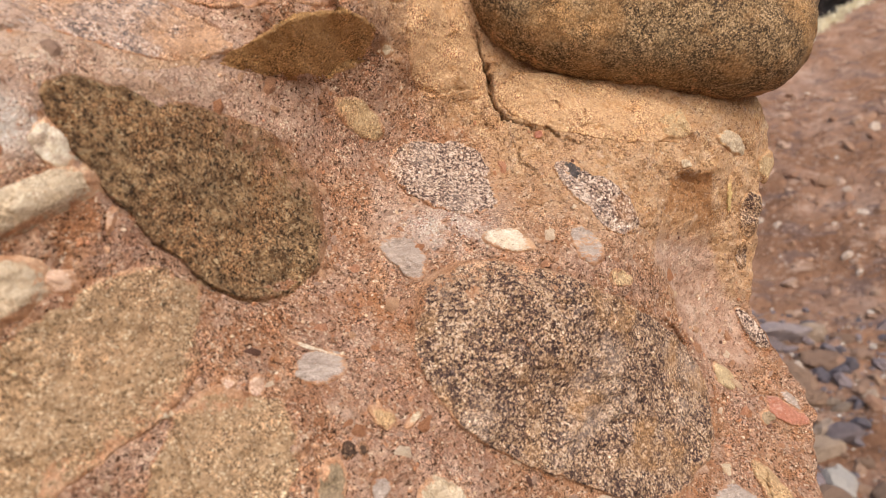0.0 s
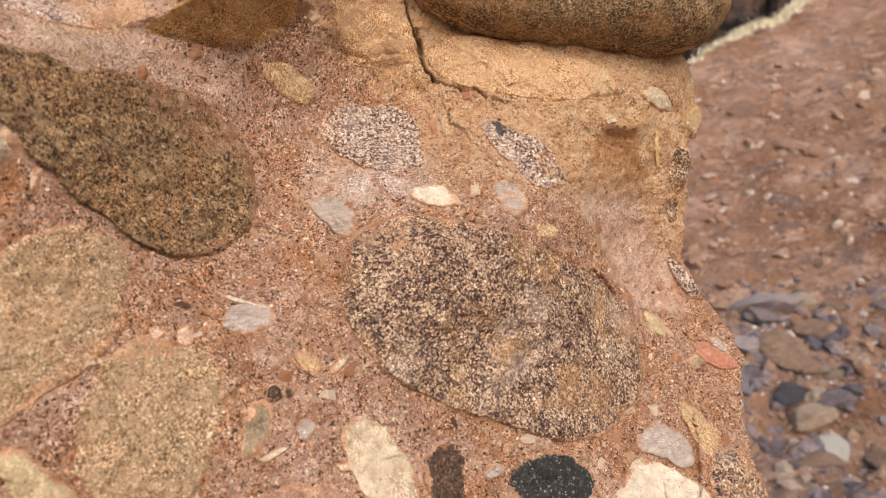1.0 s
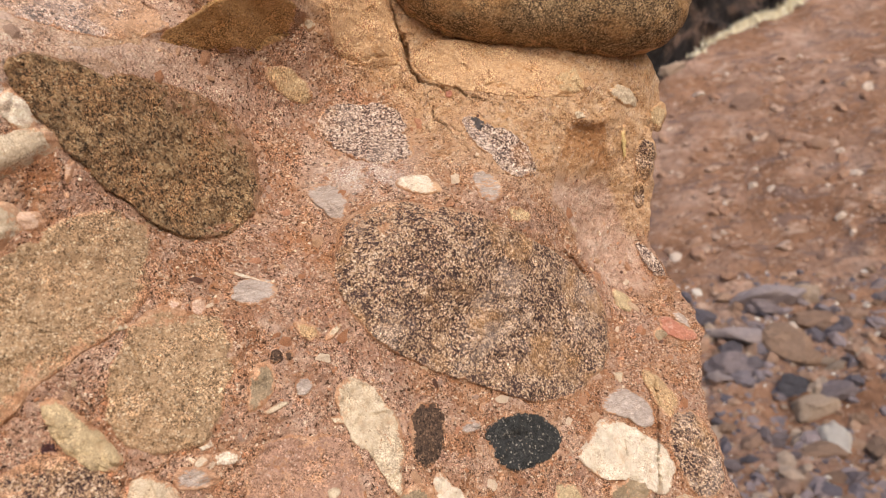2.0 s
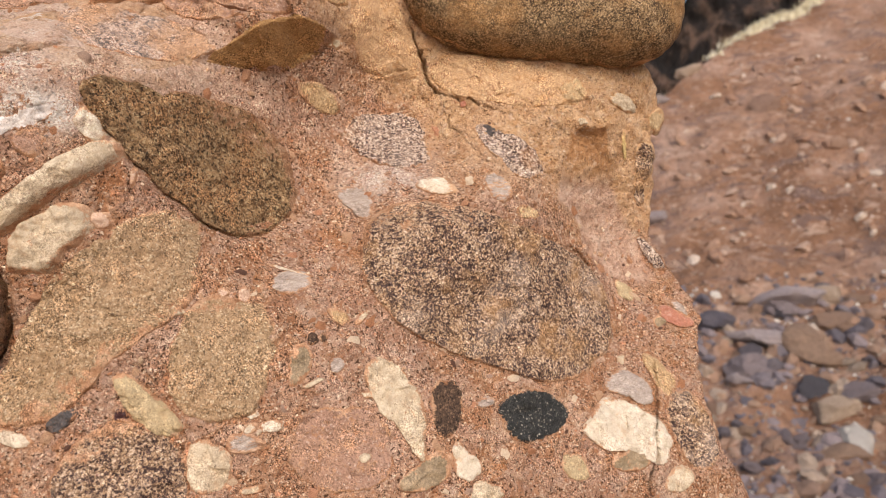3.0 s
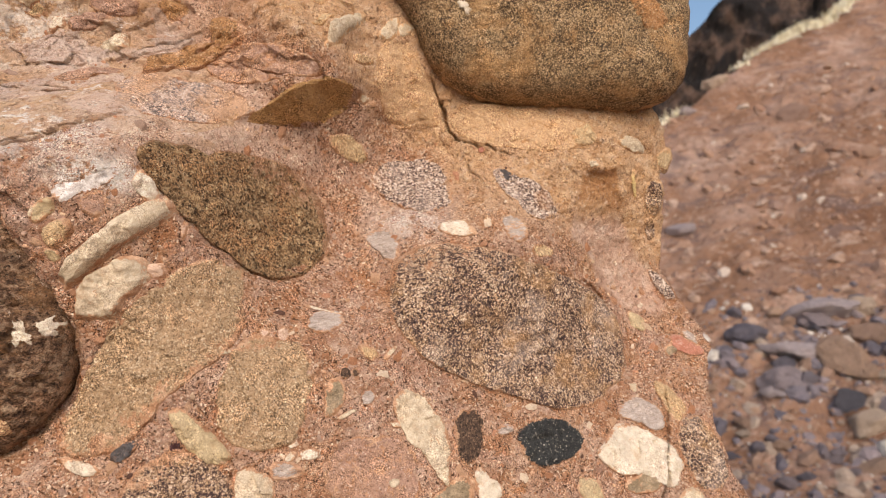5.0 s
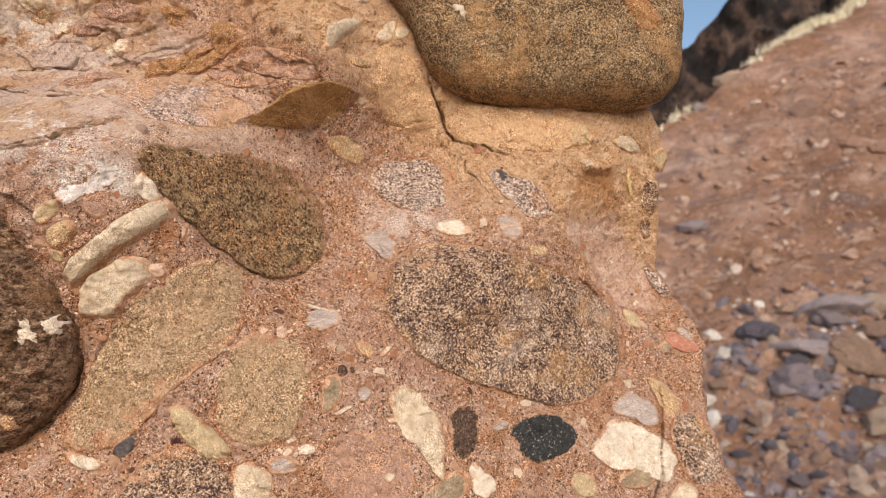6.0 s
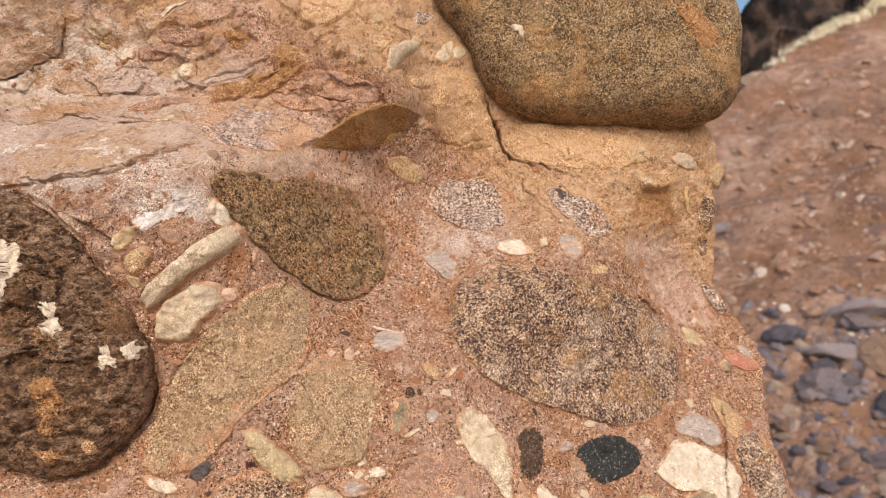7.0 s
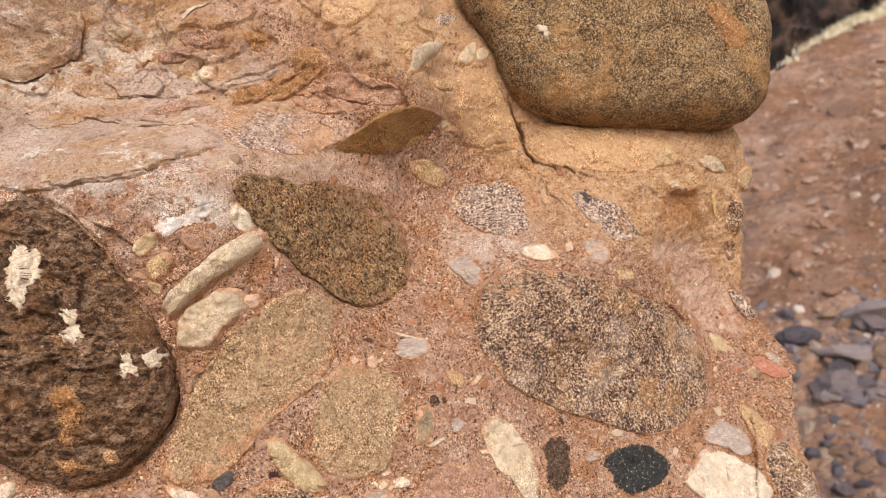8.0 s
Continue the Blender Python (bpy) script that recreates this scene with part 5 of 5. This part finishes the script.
build_ground()
STONE = stone_material("scree_stone", [(0.0, (0.15, 0.135, 0.16)), (0.14, (0.29, 0.24, 0.255)), (0.36, (0.42, 0.28, 0.20)), (0.54, (0.23, 0.20, 0.225)), (0.66, (0.35, 0.23, 0.17)), (0.82, (0.45, 0.35, 0.28)), (0.94, (0.74, 0.68, 0.62))])
SOIL_STONE = stone_material("dusty_slope_stone", [(0.0, (0.34, 0.22, 0.17)), (0.2, (0.44, 0.28, 0.20)), (0.5, (0.36, 0.215, 0.15)), (0.75, (0.52, 0.37, 0.29)), (0.93, (0.66, 0.55, 0.47))])


def stone_mesh(name, seed, detail, flat=0.7, matter=STONE):
    rnd = random.Random(seed)
    bm = bmesh.new()
    bmesh.ops.create_icosphere(bm, subdivisions=detail, radius=1.0)
    for k in range(7):
        d = Vector((rnd.gauss(0, 1), rnd.gauss(0, 1), rnd.gauss(0, 1))).normalized()
        cut = rnd.uniform(0.5, 0.85)
        for v in bm.verts:
            over = v.co.dot(d) - cut
            if over > 0:
                v.co -= d * over * 0.9
    for v in bm.verts:
        v.co *= 1 + 0.22 * noise.noise(v.co * 2.2 + Vector((seed, 0, 0)))
        v.co.z *= flat
    for f in bm.faces:
        f.smooth = False
    me = bpy.data.meshes.new(name)
    bm.to_mesh(me)
    bm.free()
    me.materials.append(matter)
    return me


def hill_point(s, c):
    x, y = s * HILL[0] + c * HILL[1], s * HILL[1] - c * HILL[0]
    return x, y, float(hill_height(np.array([x]), np.array([y]))[0])


brnd = random.Random(12)
boulder_shapes = [stone_mesh("boulder", 60 + k, 3) for k in range(7)]
for k in range(85):
    s = 11.6 + 4.6 * brnd.random() ** 1.2
    c = brnd.uniform(-3.5, 5.0)
    x, y, z = hill_point(s, c)
    r = min(0.42, 0.11 * brnd.random() ** -0.5)
    ob = new("boulder", boulder_shapes[k % 7])
    ob.matrix_basis = pose(x, y, z + 0.12 * r, brnd.uniform(-25, 25), brnd.uniform(-25, 25), brnd.uniform(0, 360)) @ Matrix.Diagonal((r * brnd.uniform(1.0, 1.6), r, r * brnd.uniform(0.7, 1.0), 1))
    tagged(ob, "angular grey-brown boulder lying on the scree slope", "boulder", "boulders on the scree")

# the larger rocks that stand out on the slope: along and across it, half width, half height, tone
GREY_ROCK = stone_material("grey_slab", [(0.0, (0.40, 0.335, 0.34)), (0.5, (0.46, 0.385, 0.385))])
DARK_ROCK = stone_material("blue_grey_rock", [(0.0, (0.11, 0.105, 0.125)), (0.5, (0.16, 0.15, 0.17))])
PALE_ROCK = stone_material("pale_tan_rock", [(0.0, (0.58, 0.44, 0.33)), (0.5, (0.52, 0.40, 0.31))])
slope_rocks = (
    (16.1, 1.03, 0.74, 0.30, GREY_ROCK, "broad grey slab of rock resting on the slope"),
    (16.2, 1.70, 0.42, 0.26, PALE_ROCK, "pale tan rock lying against a grey slab"),
    (15.2, 0.53, 0.76, 0.20, GREY_ROCK, "long low grey slab half buried in soil"),
    (22.64, 1.15, 0.42, 0.33, SOIL_STONE, "dusty reddish-brown rock on the open slope"),
    (21.0, 2.67, 0.36, 0.20, SOIL_STONE, "dusty reddish-brown rock on the open slope"),
    (24.6, -0.85, 0.46, 0.26, PALE_ROCK, "pale rock below the crest of the slope"),
    (23.7, -1.75, 0.30, 0.16, GREY_ROCK, "small grey rock below the crest of the slope"),
    (13.96, 1.17, 0.33, 0.22, DARK_ROCK, "dark blue-grey rock at the foot of the slope"),
    (13.57, 1.43, 0.43, 0.27, PALE_ROCK, "pale tan rock at the foot of the slope"),
    (14.13, 0.07, 0.27, 0.12, GREY_ROCK, "small grey rock at the foot of the slope"),
    (19.25, -1.82, 0.44, 0.20, GREY_ROCK, "grey rock on the open slope"),
)
for n, (s, c, wide, high, matter, words) in enumerate(slope_rocks):
    x, y, z = hill_point(s, c)
    ob = new("boulder", stone_mesh("boulder", 70 + n, 3, 1.0, matter))
    ob.matrix_basis = pose(x, y, z + 0.15 * high, brnd.uniform(-12, 12), brnd.uniform(-10, 10), -20 + brnd.uniform(-15, 15)) @ Matrix.Diagonal((wide, 0.75 * wide, high, 1))
    tagged(ob, words, "boulder", "boulders on the scree")

small = [stone_mesh("scree", 90 + k, 1) for k in range(4)]
sv = [np.array([v.co for v in me.vertices]) for me in small]
sf = np.array([p.vertices[:] for p in small[0].polygons])


def scree(count, low, high, crowd, matter, words):
    """Loose stones strewn over the slope between two heights."""
    verts, faces = [], []
    for n in range(count):
        x, y, z = hill_point(low + (high - low) * brnd.random() ** crowd, brnd.uniform(-4.5, 6.0))
        r = min(0.2, 0.028 * brnd.random() ** -0.6)
        M = np.array(pose(x, y, z, brnd.uniform(0, 60), brnd.uniform(0, 60), brnd.uniform(0, 360)))
        verts.append((sv[n % 4] * [r * 1.3, r, r]) @ M[:3, :3].T + M[:3, 3])
        faces.append(sf + n * len(sv[0]))
    ob = new("scree", mesh_from("scree", np.vstack(verts), np.vstack(faces), matter, False))
    tagged(ob, words, "scree", kind="stuff")


scree(4200, 11.5, 16.8, 1.5, STONE, "loose bluish-grey and brown scree at the foot of the hillside")
scree(2200, 14.0, 25.0, 1.0, SOIL_STONE, "dusty reddish-brown stones on the hillside")


def build_cliff():
    """A dark crag standing behind the crest."""
    c = np.arange(-26, 40, 0.22)
    q = np.linspace(0, 1, 60)
    C, Q = np.meshgrid(c, q)
    crest = crest_at(C)
    foot = 1.45 + (crest - 17.0) * 0.84 - 1.5
    high = 12.5 + 0.95 * np.clip(C, -9, 15) + 0.40 * rough(C, 0 * C, 2.5, 4, seed=121)
    high = np.maximum(high, foot + 2.0)
    z = np.where(Q < 0.8, foot + (high - foot) * (Q / 0.8), high - (Q - 0.8) * 6)
    s = crest + 1.6 + 2.4 * Q + np.where(Q > 0.8, (Q - 0.8) * 40, 0)
    s = s + 0.8 * rough(C, z, 3.2, 5, 0.6, seed=125) + 0.5 * np.abs(rough(C, z, 1.4, 3, seed=127))
    x, y = s * HILL[0] + C * HILL[1], s * HILL[1] - C * HILL[0]
    verts = np.stack([x, y, z], -1).reshape(-1, 3)
    n = len(c)
    i, j = np.arange(len(q) - 1)[:, None] * n, np.arange(n - 1)[None, :]
    quads = np.stack([i + j, i + j + 1, i + n + j + 1, i + n + j], -1).reshape(-1, 4)
    ob = new("cliff", mesh_from("cliff", verts, quads, cliff_material(), False))
    tagged(ob, "dark weathered basalt crag above the hillside", "cliff")


build_cliff()


def build_grass():
    """Bleached tufts along the crest."""
    m, t, b = nodes("bleached_grass", 0.8)
    g = t.nodes.new("ShaderNodeNewGeometry").outputs["Random Per Island"]
    t.links.new(ramp(t, g, [(0.0, (0.62, 0.54, 0.36)), (0.5, (0.82, 0.76, 0.57)), (1.0, (0.88, 0.85, 0.72))]), b.inputs["Base Color"])
    rnd = random.Random(5)
    v, f = [], []
    for k in range(420):
        c = rnd.uniform(-5, 9)
        if c < 0.95 and rnd.random() < 0.97:
            continue
        x, y, z = hill_point(float(crest_at(c)) + rnd.gauss(0.0, 0.14), c)
        for _ in range(44):
            a, lean, h = rnd.uniform(0, 6.28), rnd.uniform(0.2, 1.2), rnd.uniform(0.07, 0.20) * (1.1 + 0.6 * math.sin(5.3 * c) * math.sin(2.1 * c))
            px, py = x + rnd.gauss(0, 0.14), y + rnd.gauss(0, 0.14)
            dx, dy, w = math.cos(a) * lean * h, math.sin(a) * lean * h, 0.014
            n = len(v)
            ox, oy = -math.sin(a) * w, math.cos(a) * w
            v += [(px - ox, py - oy, z - 0.05), (px + ox, py + oy, z - 0.05), (px + dx * 0.4 + ox, py + dy * 0.4 + oy, z + h * 0.6), (px + dx * 0.4 - ox, py + dy * 0.4 - oy, z + h * 0.6), (px + dx, py + dy, z + h), (px + dx * 1.02, py + dy, z + h)]
            f += [(n, n + 1, n + 2, n + 3), (n + 3, n + 2, n + 5, n + 4)]
    ob = new("dry_grass", mesh_from("dry_grass", np.array(v), np.array(f), m, False))
    tagged(ob, "bleached straw-coloured grass tufts along the crest", "grass", kind="stuff")


build_grass()
